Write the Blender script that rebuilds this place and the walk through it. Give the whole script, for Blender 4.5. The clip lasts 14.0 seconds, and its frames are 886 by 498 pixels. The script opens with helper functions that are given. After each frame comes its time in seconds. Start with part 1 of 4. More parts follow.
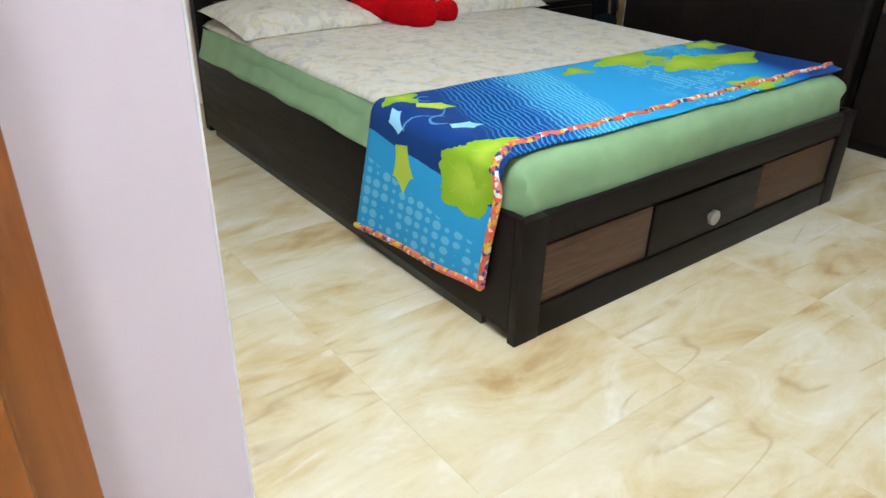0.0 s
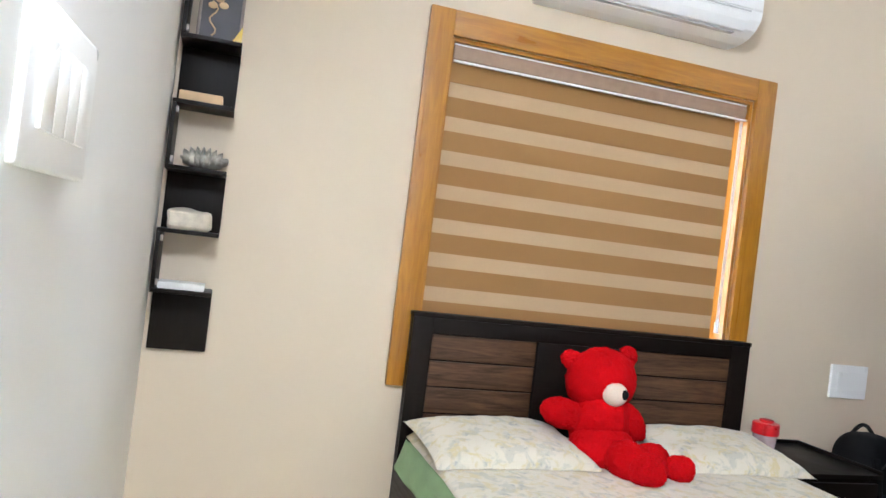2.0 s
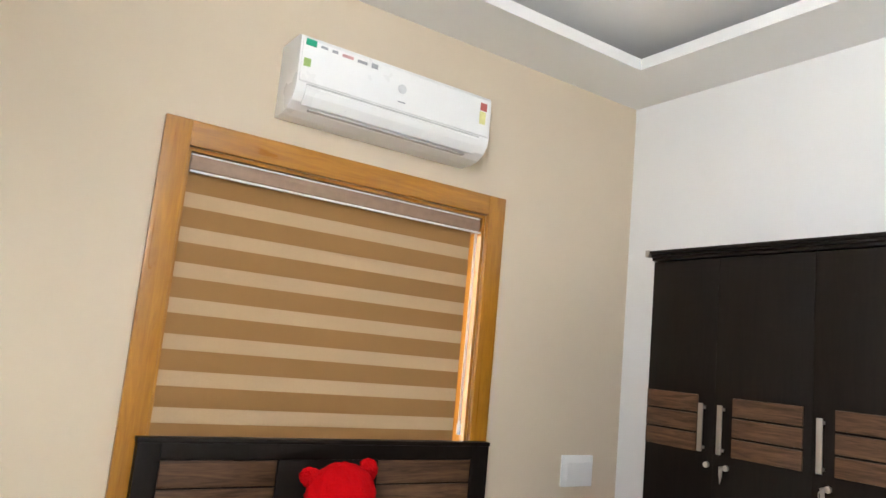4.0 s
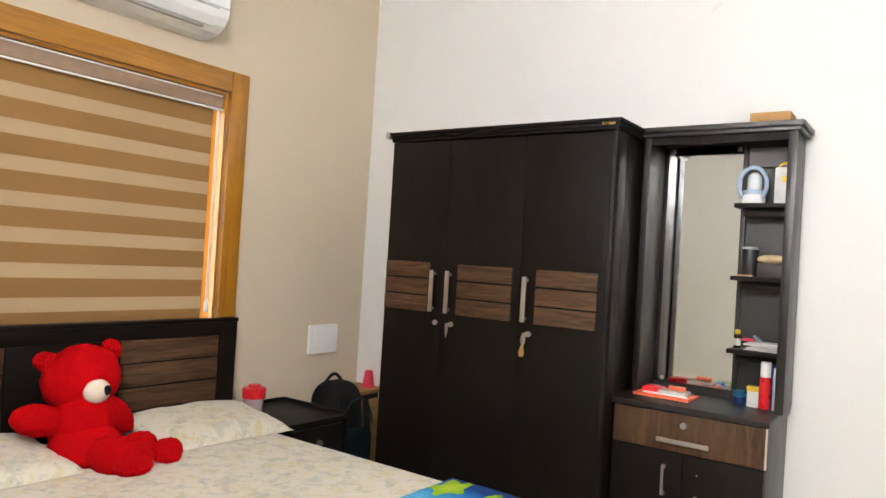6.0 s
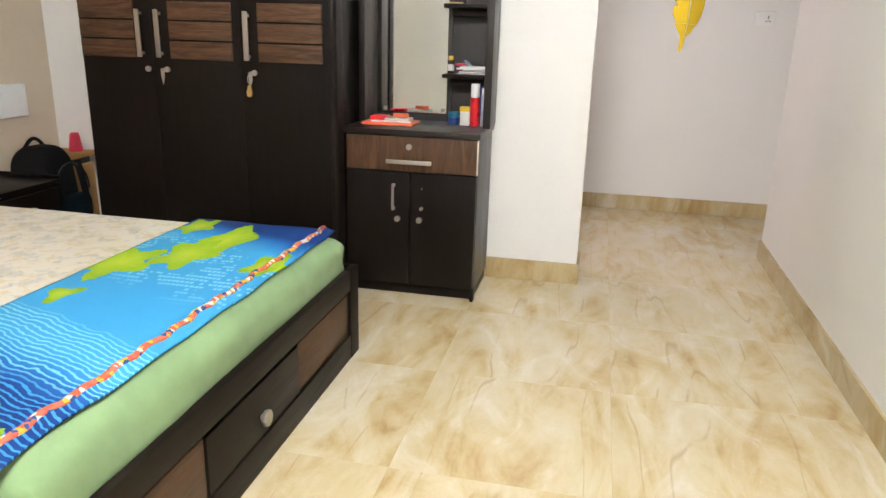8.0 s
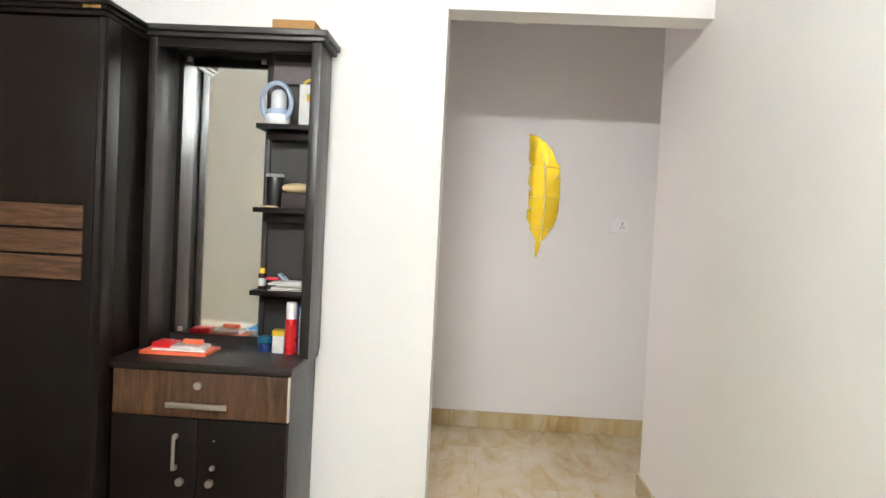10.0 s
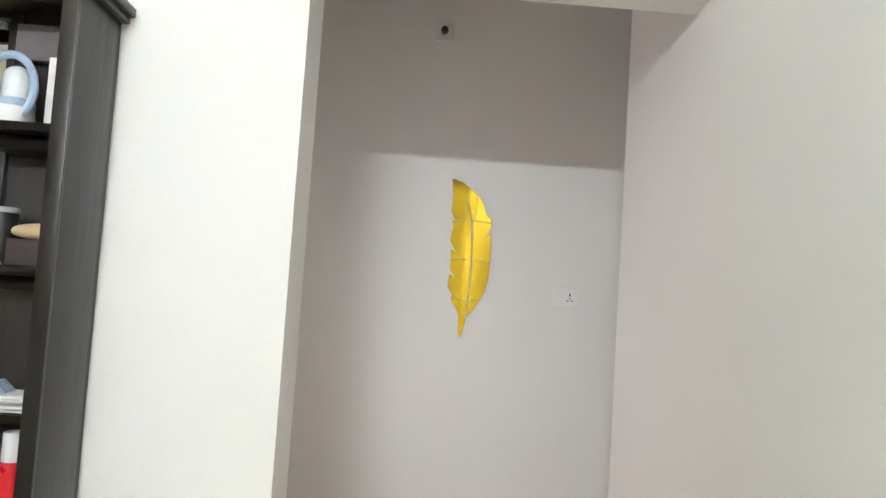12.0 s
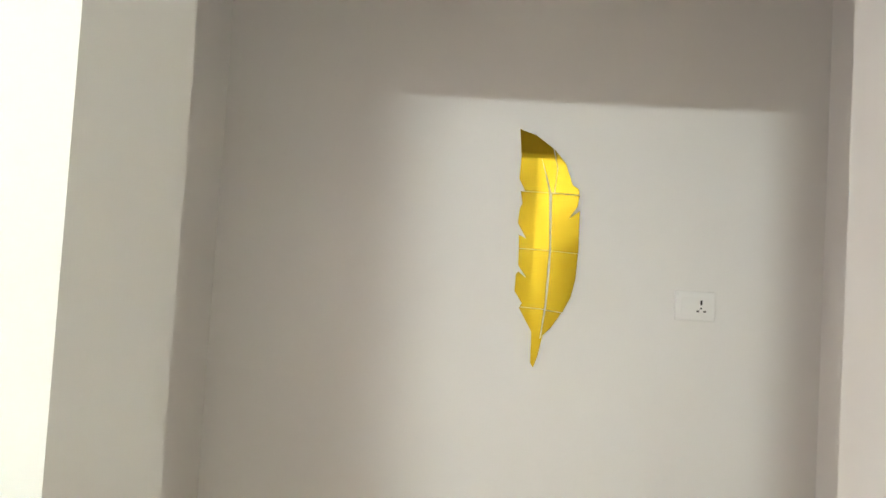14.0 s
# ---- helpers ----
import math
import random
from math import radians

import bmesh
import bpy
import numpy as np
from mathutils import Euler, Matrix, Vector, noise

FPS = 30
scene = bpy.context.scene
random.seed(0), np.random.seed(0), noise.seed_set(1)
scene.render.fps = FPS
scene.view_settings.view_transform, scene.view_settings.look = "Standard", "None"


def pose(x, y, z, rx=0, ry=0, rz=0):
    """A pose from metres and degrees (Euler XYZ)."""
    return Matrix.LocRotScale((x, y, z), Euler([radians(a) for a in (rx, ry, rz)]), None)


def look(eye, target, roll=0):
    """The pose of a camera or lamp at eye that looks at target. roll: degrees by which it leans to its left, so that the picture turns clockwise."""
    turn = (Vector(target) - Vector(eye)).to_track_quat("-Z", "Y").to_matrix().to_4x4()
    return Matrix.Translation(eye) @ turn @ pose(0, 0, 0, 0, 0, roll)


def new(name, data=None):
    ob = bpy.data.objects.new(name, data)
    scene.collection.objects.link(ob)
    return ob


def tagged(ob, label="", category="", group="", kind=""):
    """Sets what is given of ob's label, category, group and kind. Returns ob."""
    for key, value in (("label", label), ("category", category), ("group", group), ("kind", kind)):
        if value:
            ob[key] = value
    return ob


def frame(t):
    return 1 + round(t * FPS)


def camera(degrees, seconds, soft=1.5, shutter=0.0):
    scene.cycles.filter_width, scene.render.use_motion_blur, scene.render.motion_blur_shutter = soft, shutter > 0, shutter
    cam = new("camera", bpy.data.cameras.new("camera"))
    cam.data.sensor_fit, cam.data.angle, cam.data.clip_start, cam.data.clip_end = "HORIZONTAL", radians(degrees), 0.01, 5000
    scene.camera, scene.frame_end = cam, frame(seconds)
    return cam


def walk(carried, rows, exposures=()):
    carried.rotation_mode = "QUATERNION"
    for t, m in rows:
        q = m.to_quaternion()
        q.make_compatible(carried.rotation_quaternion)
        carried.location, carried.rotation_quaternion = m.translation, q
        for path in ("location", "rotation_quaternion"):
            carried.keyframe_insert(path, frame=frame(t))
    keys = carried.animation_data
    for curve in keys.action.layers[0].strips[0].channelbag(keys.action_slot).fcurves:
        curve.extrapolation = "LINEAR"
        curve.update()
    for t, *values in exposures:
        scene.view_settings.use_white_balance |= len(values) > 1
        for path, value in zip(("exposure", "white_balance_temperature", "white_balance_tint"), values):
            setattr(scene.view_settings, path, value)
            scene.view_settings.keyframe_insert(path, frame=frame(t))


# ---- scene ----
cam = camera(63.9, 14.0)
PATH = [
    (0, (1.052, 1.073, 1.016), (2.141, 2.463, 0.078), 1.5),
    (0.5, (1.166, 1.234, 1.035), (2.186, 2.779, 0.279), 4.0),
    (0.7, (1.19, 1.258, 1.064), (2.152, 2.881, 0.4), 4.2),
    (1, (1.22, 1.349, 1.137), (2.108, 3.054, 0.587), 5.2),
    (1.5, (1.311, 1.403, 1.161), (2.028, 3.248, 0.874), 6.1),
    (2, (1.343, 1.414, 1.161), (1.932, 3.326, 1.165), 7.0),
    (2.2, (1.353, 1.417, 1.177), (1.916, 3.333, 1.272), 7.3),
    (4.3, (1.488, 1.321, 1.311), (2.673, 2.904, 1.61), 4.8),
    (4.5, (1.488, 1.322, 1.313), (2.737, 2.858, 1.599), 4.5),
    (5, (1.474, 1.307, 1.299), (2.895, 2.694, 1.538), 4.0),
    (5.5, (1.45, 1.277, 1.281), (2.99, 2.543, 1.433), 3.7),
    (6, (1.403, 1.221, 1.265), (3.024, 2.392, 1.291), 3.5),
    (6.5, (1.298, 1.197, 1.234), (2.968, 2.29, 1.106), 3.4),
    (7, (1.221, 1.196, 1.199), (2.929, 2.194, 0.9), 2.6),
    (7.5, (1.235, 1.233, 1.156), (3.036, 1.962, 0.683), 1.9),
    (8, (1.274, 1.273, 1.141), (3.148, 1.666, 0.561), 1.6),
    (8.5, (1.388, 1.29, 1.135), (3.311, 1.467, 0.615), 2.2),
    (9, (1.584, 1.249, 1.189), (3.543, 1.386, 0.809), 2.6),
    (9.2, (1.654, 1.237, 1.204), (3.625, 1.373, 0.898), 2.6),
    (11.5, (2.652, 1.066, 1.255), (4.647, 1.019, 1.394), 3.2),
    (12, (2.95, 1.033, 1.268), (4.944, 0.949, 1.391), 3.7),
    (12.5, (3.25, 1.001, 1.302), (5.246, 0.919, 1.389), 3.8),
    (13, (3.526, 1.025, 1.308), (5.524, 0.975, 1.379), 3.5),
    (13.5, (3.779, 0.996, 1.316), (5.778, 1.032, 1.378), 3.5),
    (14, (4.036, 0.983, 1.32), (6.032, 1.08, 1.406), 3.4),
]
EXPOSURES = [(0, 0.4, 5600, 4), (0.5, 0.76, 5750, 3), (1.0, 0.86, 5980, 0), (2.0, 0.94, 5720, 7), (4.5, 0.68, 6300, 8), (5.5, 0.74, 6400, 9), (6.5, 0.76, 6600, 8), (7.0, 0.82, 6600, 8), (8, 0.83, 6550, 8), (9, 0.9, 6550, 7), (11.5, 0.74, 6180, 3), (13, 0.76, 6330, 1), (14, 0.9, 6600, -2)]
walk(cam, [(t, look(eye, target, roll)) for t, eye, target, roll in PATH], EXPOSURES)
# ---- world and lights ----
world = bpy.data.worlds.new("world")
scene.world = world
world.use_nodes = True
sky = world.node_tree.nodes.new("ShaderNodeTexSky")
sky.sky_type, sky.sun_disc, sky.sun_elevation, sky.sun_rotation = "NISHITA", False, radians(40), radians(120)
world.node_tree.links.new(sky.outputs[0], world.node_tree.nodes["Background"].inputs[0])
world.node_tree.nodes["Background"].inputs[1].default_value = 0.1


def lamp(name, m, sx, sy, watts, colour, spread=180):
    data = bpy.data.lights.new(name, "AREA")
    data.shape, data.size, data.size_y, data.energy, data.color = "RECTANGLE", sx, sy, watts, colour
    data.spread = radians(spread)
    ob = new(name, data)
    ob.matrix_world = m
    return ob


lamp("window_daylight", look((2.82, 4.27, 1.36), (2.82, 3.0, 1.36)), 1.38, 1.2, 22, (1.0, 0.93, 0.85))
# added fill for the passage, from a side room assumed out of view
lamp("side_room_daylight", look((5.15, 2.25, 1.2), (5.45, 1.0, 0.5)), 0.5, 1.5, 6.5, (1.0, 0.82, 0.87), 150)
# added hall lamp, unseen, placed to brighten the door reveal and bed side
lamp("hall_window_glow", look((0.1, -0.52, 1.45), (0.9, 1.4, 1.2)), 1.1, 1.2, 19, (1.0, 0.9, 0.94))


# ---- materials ----
class Graph:
    """A node material: call it with a node type and inputs."""

    def __init__(self, name):
        self.mat = bpy.data.materials.new(name)
        self.mat.use_nodes = True
        self.tree = self.mat.node_tree
        self.bsdf = self.tree.nodes["Principled BSDF"]
        self.co = self.tree.nodes.new("ShaderNodeTexCoord").outputs["Object"]

    def put(self, socket, value):
        if isinstance(value, bpy.types.NodeSocket):
            self.tree.links.new(value, socket)
        else:
            socket.default_value = value

    def node(self, kind, **inputs):
        n = self.tree.nodes.new("ShaderNode" + kind)
        for key, value in inputs.items():
            key = key.replace("_", " ")
            self.put(n.inputs[key], value)
        return n

    def mapped(self, scale=(1, 1, 1), turn=(0, 0, 0), shift=(0, 0, 0), co=None):
        n = self.node("Mapping", Scale=scale, Rotation=turn, Location=shift)
        self.put(n.inputs["Vector"], co or self.co)
        return n.outputs[0]

    def noise(self, co, scale, detail=4.0, rough=0.55, warp=0.0):
        return self.node("TexNoise", Vector=co, Scale=scale, Detail=detail, Roughness=rough, Distortion=warp).outputs["Fac"]

    def ramp(self, fac, *stops):
        n = self.node("ValToRGB", Fac=fac)
        el = n.color_ramp.elements
        while len(el) < len(stops):
            el.new(0.5)
        for e, (p, c) in zip(el, stops):
            e.position = p
            e.color = (*c, 1) if isinstance(c, tuple) else (c, c, c, 1)
        return n.outputs["Color"]

    def mix(self, fac, a, b):
        n = self.tree.nodes.new("ShaderNodeMix")
        n.data_type = "RGBA"
        self.put(n.inputs[0], fac)
        for i, v in ((6, a), (7, b)):
            self.put(n.inputs[i], (*v, 1) if isinstance(v, tuple) else v)
        return n.outputs[2]

    def math(self, op, a, b=0.0):
        n = self.tree.nodes.new("ShaderNodeMath")
        n.operation = op
        self.put(n.inputs[0], a)
        self.put(n.inputs[1], b)
        return n.outputs[0]

    def bump(self, height, strength=0.2, distance=0.002):
        n = self.node("Bump", Height=height, Strength=strength, Distance=distance)
        self.put(self.bsdf.inputs["Normal"], n.outputs[0])

    def done(self, colour=None, rough=None, metal=None, **extra):
        for key, value in (("Base Color", colour), ("Roughness", rough), ("Metallic", metal)):
            if value is not None:
                self.put(self.bsdf.inputs[key], (*value, 1) if isinstance(value, tuple) else value)
        for key, value in extra.items():
            self.put(self.bsdf.inputs[key.replace("_", " ")], value)
        return self.mat


def paint(name, colour, spread=0.04, rough=0.6, bump=0.08):
    """Rolled wall paint: faint patches, fine orange-peel relief."""
    g = Graph(name)
    patches = g.noise(g.co, 1.3, 3)
    fine = g.noise(g.co, 160, 2)
    low = tuple(c * (1 - spread) for c in colour)
    high = tuple(min(0.95, c * (1 + spread)) for c in colour)
    g.bump(fine, bump, 0.001)
    return g.done(g.ramp(patches, (0.3, low), (0.7, high)), g.ramp(g.noise(g.co, 5), (0.3, rough - 0.06), (0.7, rough + 0.06)))


def plain(name, colour, rough=0.4, metal=0.0, spread=0.1, scale=25):
    g = Graph(name)
    n = g.noise(g.co, scale, 4)
    a = tuple(c * (1 - spread) for c in colour)
    b = tuple(min(1, c * (1 + spread)) for c in colour)
    return g.done(g.ramp(n, (0.3, a), (0.7, b)), g.ramp(n, (0.3, max(0.02, rough - 0.05)), (0.7, rough + 0.06)), metal)


def wood(name, dark, light, stretch, rough=0.4, scale=7.0, bump=0.1, coat=0.0, gloss=0.5):
    """Wood or wood-print laminate; stretch: scale along x, y, z, small along the grain."""
    g = Graph(name)
    rnd = g.node("ObjectInfo").outputs["Random"]
    off = g.node("VectorMath", Vector=g.co)
    off.operation = "ADD"
    comb = g.node("CombineXYZ", X=g.math("MULTIPLY", rnd, 7.3), Y=g.math("MULTIPLY", rnd, 3.1), Z=g.math("MULTIPLY", rnd, 11.7))
    g.put(off.inputs[1], comb.outputs[0])
    co = g.mapped(stretch, co=off.outputs[0])
    grain = g.noise(co, scale, 6, 0.62, 1.2)
    fine = g.noise(co, scale * 6, 3, 0.6)
    col = g.ramp(g.math("ADD", g.math("MULTIPLY", grain, 0.75), g.math("MULTIPLY", fine, 0.25)), (0.34, dark), (0.66, light))
    g.bump(fine, bump, 0.0006)
    return g.done(col, g.ramp(grain, (0.3, rough - 0.06), (0.7, rough + 0.08)), Coat_Weight=coat, Coat_Roughness=0.15, Specular_IOR_Level=gloss)


WALL_WHITE = paint("white_wall_paint", (0.82, 0.812, 0.795), 0.012)
WALL_BEIGE = paint("beige_wall_paint", (0.66, 0.555, 0.42), 0.025)
CEIL = paint("ceiling_paint", (0.87, 0.86, 0.84), 0.015)
WENGE = wood("dark_wenge_laminate", (0.0056, 0.0037, 0.0029), (0.0095, 0.0064, 0.0049), (6, 6, 0.5), 0.42, gloss=0.13)
WENGE_H = wood("dark_wenge_laminate_level", (0.0056, 0.0037, 0.0029), (0.0095, 0.0064, 0.0049), (0.5, 0.5, 6), 0.42, gloss=0.13)
GREY_LAM = wood("grey_brown_laminate", (0.017, 0.0142, 0.013), (0.028, 0.0235, 0.021), (6, 6, 0.5), 0.38, gloss=0.5)
WENGE_S = wood("satin_wenge_laminate", (0.0075, 0.0052, 0.0042), (0.015, 0.0105, 0.008), (6, 6, 0.5), 0.36, gloss=0.45)
WALNUT_X = wood("walnut_laminate_along_x", (0.026, 0.0122, 0.0063), (0.115, 0.060, 0.032), (0.5, 6, 7), 0.42, gloss=0.22)
WALNUT_Y = wood("walnut_laminate_along_y", (0.026, 0.0122, 0.0063), (0.115, 0.060, 0.032), (6, 0.5, 7), 0.42, gloss=0.22)
WALNUT_Z = wood("walnut_laminate_upright", (0.026, 0.0122, 0.0063), (0.115, 0.060, 0.032), (7, 7, 0.5), 0.42, gloss=0.22)
TEAK_Z = wood("varnished_teak_upright", (0.28, 0.108, 0.006), (0.43, 0.19, 0.013), (5, 5, 0.45), 0.32, 6, 0.06, 0.3)
TEAK_X = wood("varnished_teak_along_x", (0.28, 0.108, 0.006), (0.43, 0.19, 0.013), (0.45, 5, 5), 0.32, 6, 0.06, 0.3)
DOOR_TEAK = wood("dark_teak_door_frame", (0.22, 0.062, 0.004), (0.36, 0.115, 0.008), (5, 5, 0.45), 0.35, 6, 0.06, 0.2)
STEEL = plain("brushed_steel", (0.5, 0.475, 0.44), 0.4, 1.0, 0.03, 60)
WHITE_PLASTIC = plain("white_plastic", (0.85, 0.85, 0.84), 0.3, 0, 0.005, 3)


def marble(name, deep):
    """Polished cream vitrified tile with brown clouds and thin veins running aslant; each tile its own cut."""
    g = Graph(name)
    rnd = g.node("ObjectInfo").outputs["Random"]
    off = g.node("VectorMath", Vector=g.node("NewGeometry").outputs["Position"])
    off.operation = "ADD"
    comb = g.node("CombineXYZ", X=g.math("MULTIPLY", rnd, 0.9), Y=g.math("MULTIPLY", rnd, 1.7))
    g.put(off.inputs[1], comb.outputs[0])
    band = g.noise(g.mapped((1.2, 3.3, 1), (0, 0, radians(14)), co=off.outputs[0]), 1.6, 7, 0.6, 0.8)
    cloud = g.noise(g.mapped((1.0, 1.9, 1), (0, 0, radians(-8)), (5, 2, 0), co=off.outputs[0]), 3.0, 8, 0.64, 1.1)
    crack = g.noise(g.mapped((0.35, 2.6, 1), (0, 0, radians(12)), (3, 1, 0), co=off.outputs[0]), 1.6, 2, 0.4, 0.15)
    tone = g.math("ADD", g.math("MULTIPLY", band, 0.6), g.math("MULTIPLY", cloud, 0.4))
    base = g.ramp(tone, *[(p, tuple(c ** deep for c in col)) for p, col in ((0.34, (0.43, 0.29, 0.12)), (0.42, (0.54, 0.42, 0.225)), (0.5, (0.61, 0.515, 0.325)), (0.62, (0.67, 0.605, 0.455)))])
    vein = g.ramp(g.math("ABSOLUTE", g.math("SUBTRACT", crack, 0.5)), (0.0, 1.0), (0.007, 0.0))
    broken = g.ramp(g.noise(off.outputs[0], 4.5, 3), (0.44, 0.0), (0.54, 1.0))
    col = g.mix(g.math("MULTIPLY", g.math("MULTIPLY", vein, broken), 0.45), base, (0.34, 0.21, 0.09))
    white = g.ramp(cloud, (0.58, 0.0), (0.72, 1.0))
    col = g.mix(g.math("MULTIPLY", white, 0.55), col, (0.74, 0.69, 0.60))
    return g.done(col, g.ramp(cloud, (0.3, 0.10), (0.7, 0.16)), Specular_IOR_Level=0.5)


MARBLE = marble("marble_floor_tile", 1.0)
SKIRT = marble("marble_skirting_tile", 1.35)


def cloth(name, colour, spread=0.1, weave=900, rough=0.85, crease=9.0, sheen=0.1):
    g = Graph(name)
    n = g.noise(g.co, crease, 4)
    a = tuple(c * (1 - spread) for c in colour)
    b = tuple(min(1, c * (1 + spread)) for c in colour)
    g.bump(g.math("ADD", g.noise(g.co, weave, 1), g.math("MULTIPLY", n, 2.0)), 0.25, 0.002)
    return g.done(g.ramp(n, (0.3, a), (0.7, b)), rough, Sheen_Weight=sheen, Specular_IOR_Level=0.1 + 2 * sheen)


def floral():
    """Cream cotton with blurred grey-blue and straw flowers."""
    g = Graph("floral_cotton")
    f1 = g.ramp(g.noise(g.mapped((1, 1, 1), (0, 0, 0.4)), 17, 3, 0.6, 0.8), (0.52, 0.0), (0.62, 1.0))
    f2 = g.ramp(g.noise(g.mapped((1, 1, 1), (0, 0, 0), (4, 7, 2)), 21, 3, 0.6, 0.8), (0.5, 0.0), (0.62, 1.0))
    f3 = g.ramp(g.noise(g.mapped((1, 1, 1), (0, 0, 0), (9, 2, 5)), 48, 2, 0.5, 0.4), (0.58, 0.0), (0.66, 1.0))
    col = g.mix(g.math("MULTIPLY", f2, 0.75), (0.62, 0.57, 0.47), (0.55, 0.46, 0.23))
    col = g.mix(g.math("MULTIPLY", f1, 0.6), col, (0.40, 0.40, 0.35))
    col = g.mix(g.math("MULTIPLY", g.math("MULTIPLY", f3, f1), 0.5), col, (0.24, 0.26, 0.27))
    g.bump(g.math("ADD", g.noise(g.co, 900, 1), g.math("MULTIPLY", g.noise(g.co, 8, 4), 3.0)), 0.3, 0.002)
    return g.done(col, 0.85, Sheen_Weight=0.2)


def throw_print():
    """Printed velour: u runs along the throw from its far end, v across it from the hem, in metres."""
    g = Graph("printed_velour_throw")
    uv = g.node("UVMap").outputs[0]
    wave = g.noise(g.mapped((3, 3, 1), co=uv), 3.0, 3)
    sep = g.node("SeparateXYZ", Vector=uv)
    u, v = sep.outputs[0], sep.outputs[1]
    wu = g.math("ADD", g.math("ADD", u, g.math("MULTIPLY", g.math("SUBTRACT", wave, 0.5), 0.05)), g.math("MULTIPLY", v, 0.35))
    navy, blue, sky_b, cyan = (0.006, 0.035, 0.16), (0.012, 0.11, 0.36), (0.045, 0.30, 0.58), (0.20, 0.55, 0.66)
    col = g.ramp(g.math("DIVIDE", wu, 2.2), (0.0, navy), (0.085, navy), (0.11, blue), (0.17, sky_b), (0.53, sky_b), (0.555, (0.03, 0.22, 0.50)),
                 (0.575, blue), (0.60, navy), (1.0, navy))
    col = g.mix(g.math("GREATER_THAN", g.math("ADD", u, g.math("ADD", g.math("MULTIPLY", v, 0.12), g.math("MULTIPLY", wave, 0.02))), 1.655), col, sky_b)
    # fine stripes across, pale on the light ground and mid blue on the dark
    t = g.math("DIVIDE", wu, 2.2)
    wob = g.math("ADD", g.math("MULTIPLY", g.noise(g.mapped((1, 2.2, 1), co=uv), 11, 1), 0.008), wu)
    band = g.ramp(g.math("SINE", g.math("MULTIPLY", wob, 380.0)), (0.42, 0.0), (0.58, 1.0))
    col = g.mix(g.math("MULTIPLY", band, g.ramp(t, (0.475, 0.0), (0.49, 0.85), (0.575, 0.8), (0.59, 0.0))), col, cyan)
    col = g.mix(g.math("MULTIPLY", band, g.ramp(t, (0.58, 0.0), (0.59, 0.9), (0.66, 0.8), (0.68, 0.0))), col, (0.05, 0.27, 0.56))
    # flecks like rows of script
    ru, cv_ = g.math("MULTIPLY", u, 40.0), g.math("MULTIPLY", g.math("ADD", v, g.math("MULTIPLY", g.noise(uv, 30, 1), 0.012)), 72.0)
    row = g.math("LESS_THAN", g.math("FRACT", ru), 0.55)
    cell = g.node("TexWhiteNoise", Vector=g.node("CombineXYZ", X=g.math("FLOOR", ru), Y=g.math("FLOOR", cv_)).outputs[0]).outputs["Value"]
    fleck = g.math("MULTIPLY", g.math("GREATER_THAN", cell, 0.3), g.math("LESS_THAN", g.math("FRACT", cv_), 0.78))
    z1 = g.ramp(g.math("DIVIDE", wu, 2.2), (0.16, 0.0), (0.2, 1.0), (0.33, 0.9), (0.38, 0.0))
    patch = g.math("GREATER_THAN", g.noise(uv, 5.5, 2), 0.5)
    text = g.math("MULTIPLY", g.math("MULTIPLY", row, fleck), g.math("MULTIPLY", z1, patch))
    col = g.mix(g.math("MULTIPLY", text, 0.6), col, (0.26, 0.60, 0.70))
    # rows of round pale dots on the hanging end
    du, dv = g.math("MULTIPLY", g.math("SUBTRACT", u, 1.655), 27.0), g.math("MULTIPLY", v, 25.0)
    ring = g.math("ADD", g.math("POWER", g.math("SUBTRACT", g.math("FRACT", du), 0.5), 2.0), g.math("POWER", g.math("SUBTRACT", g.math("FRACT", dv), 0.5), 2.0))
    pick = g.node("TexWhiteNoise", Vector=g.node("CombineXYZ", X=g.math("FLOOR", du), Y=g.math("FLOOR", dv)).outputs[0]).outputs["Value"]
    dots = g.math("MULTIPLY", g.math("LESS_THAN", ring, g.math("MULTIPLY", pick, 0.19)), g.math("GREATER_THAN", g.math("ADD", u, g.math("MULTIPLY", v, 0.25)), 1.80))
    col = g.mix(g.math("MULTIPLY", dots, 0.42), col, (0.30, 0.62, 0.70))
    # pale curls and petals on the navy corner
    away = lambda cu, cv, ru, rv: g.math("ADD", g.math("POWER", g.math("ABSOLUTE", g.math("DIVIDE", g.math("SUBTRACT", u, cu), ru)), 2.0),
                                         g.math("POWER", g.math("ABSOLUTE", g.math("DIVIDE", g.math("SUBTRACT", v, cv), rv)), 2.0))
    for cu, cv, r in ((1.385, 0.46, 0.022), (1.46, 0.285, 0.03)):
        ring = g.math("LESS_THAN", g.math("ABSOLUTE", g.math("SUBTRACT", away(cu, cv, r, r), 1.0)), 0.2)
        half = g.math("GREATER_THAN", g.math("ADD", g.math("SUBTRACT", u, cu), g.math("MULTIPLY", g.math("SUBTRACT", v, cv), 0.6)), -0.012)
        col = g.mix(g.math("MULTIPLY", g.math("MULTIPLY", ring, half), 0.6), col, (0.20, 0.42, 0.66))
    stem = g.math("LESS_THAN", g.math("ABSOLUTE", g.math("SUBTRACT", v, g.math("ADD", 0.345, g.math("MULTIPLY", g.math("SINE", g.math("MULTIPLY", u, 38.0)), 0.03)))), 0.0035)
    span = g.math("MULTIPLY", g.math("GREATER_THAN", u, 1.37), g.math("LESS_THAN", u, 1.54))
    col = g.mix(g.math("MULTIPLY", g.math("MULTIPLY", stem, span), 0.55), col, (0.20, 0.42, 0.66))
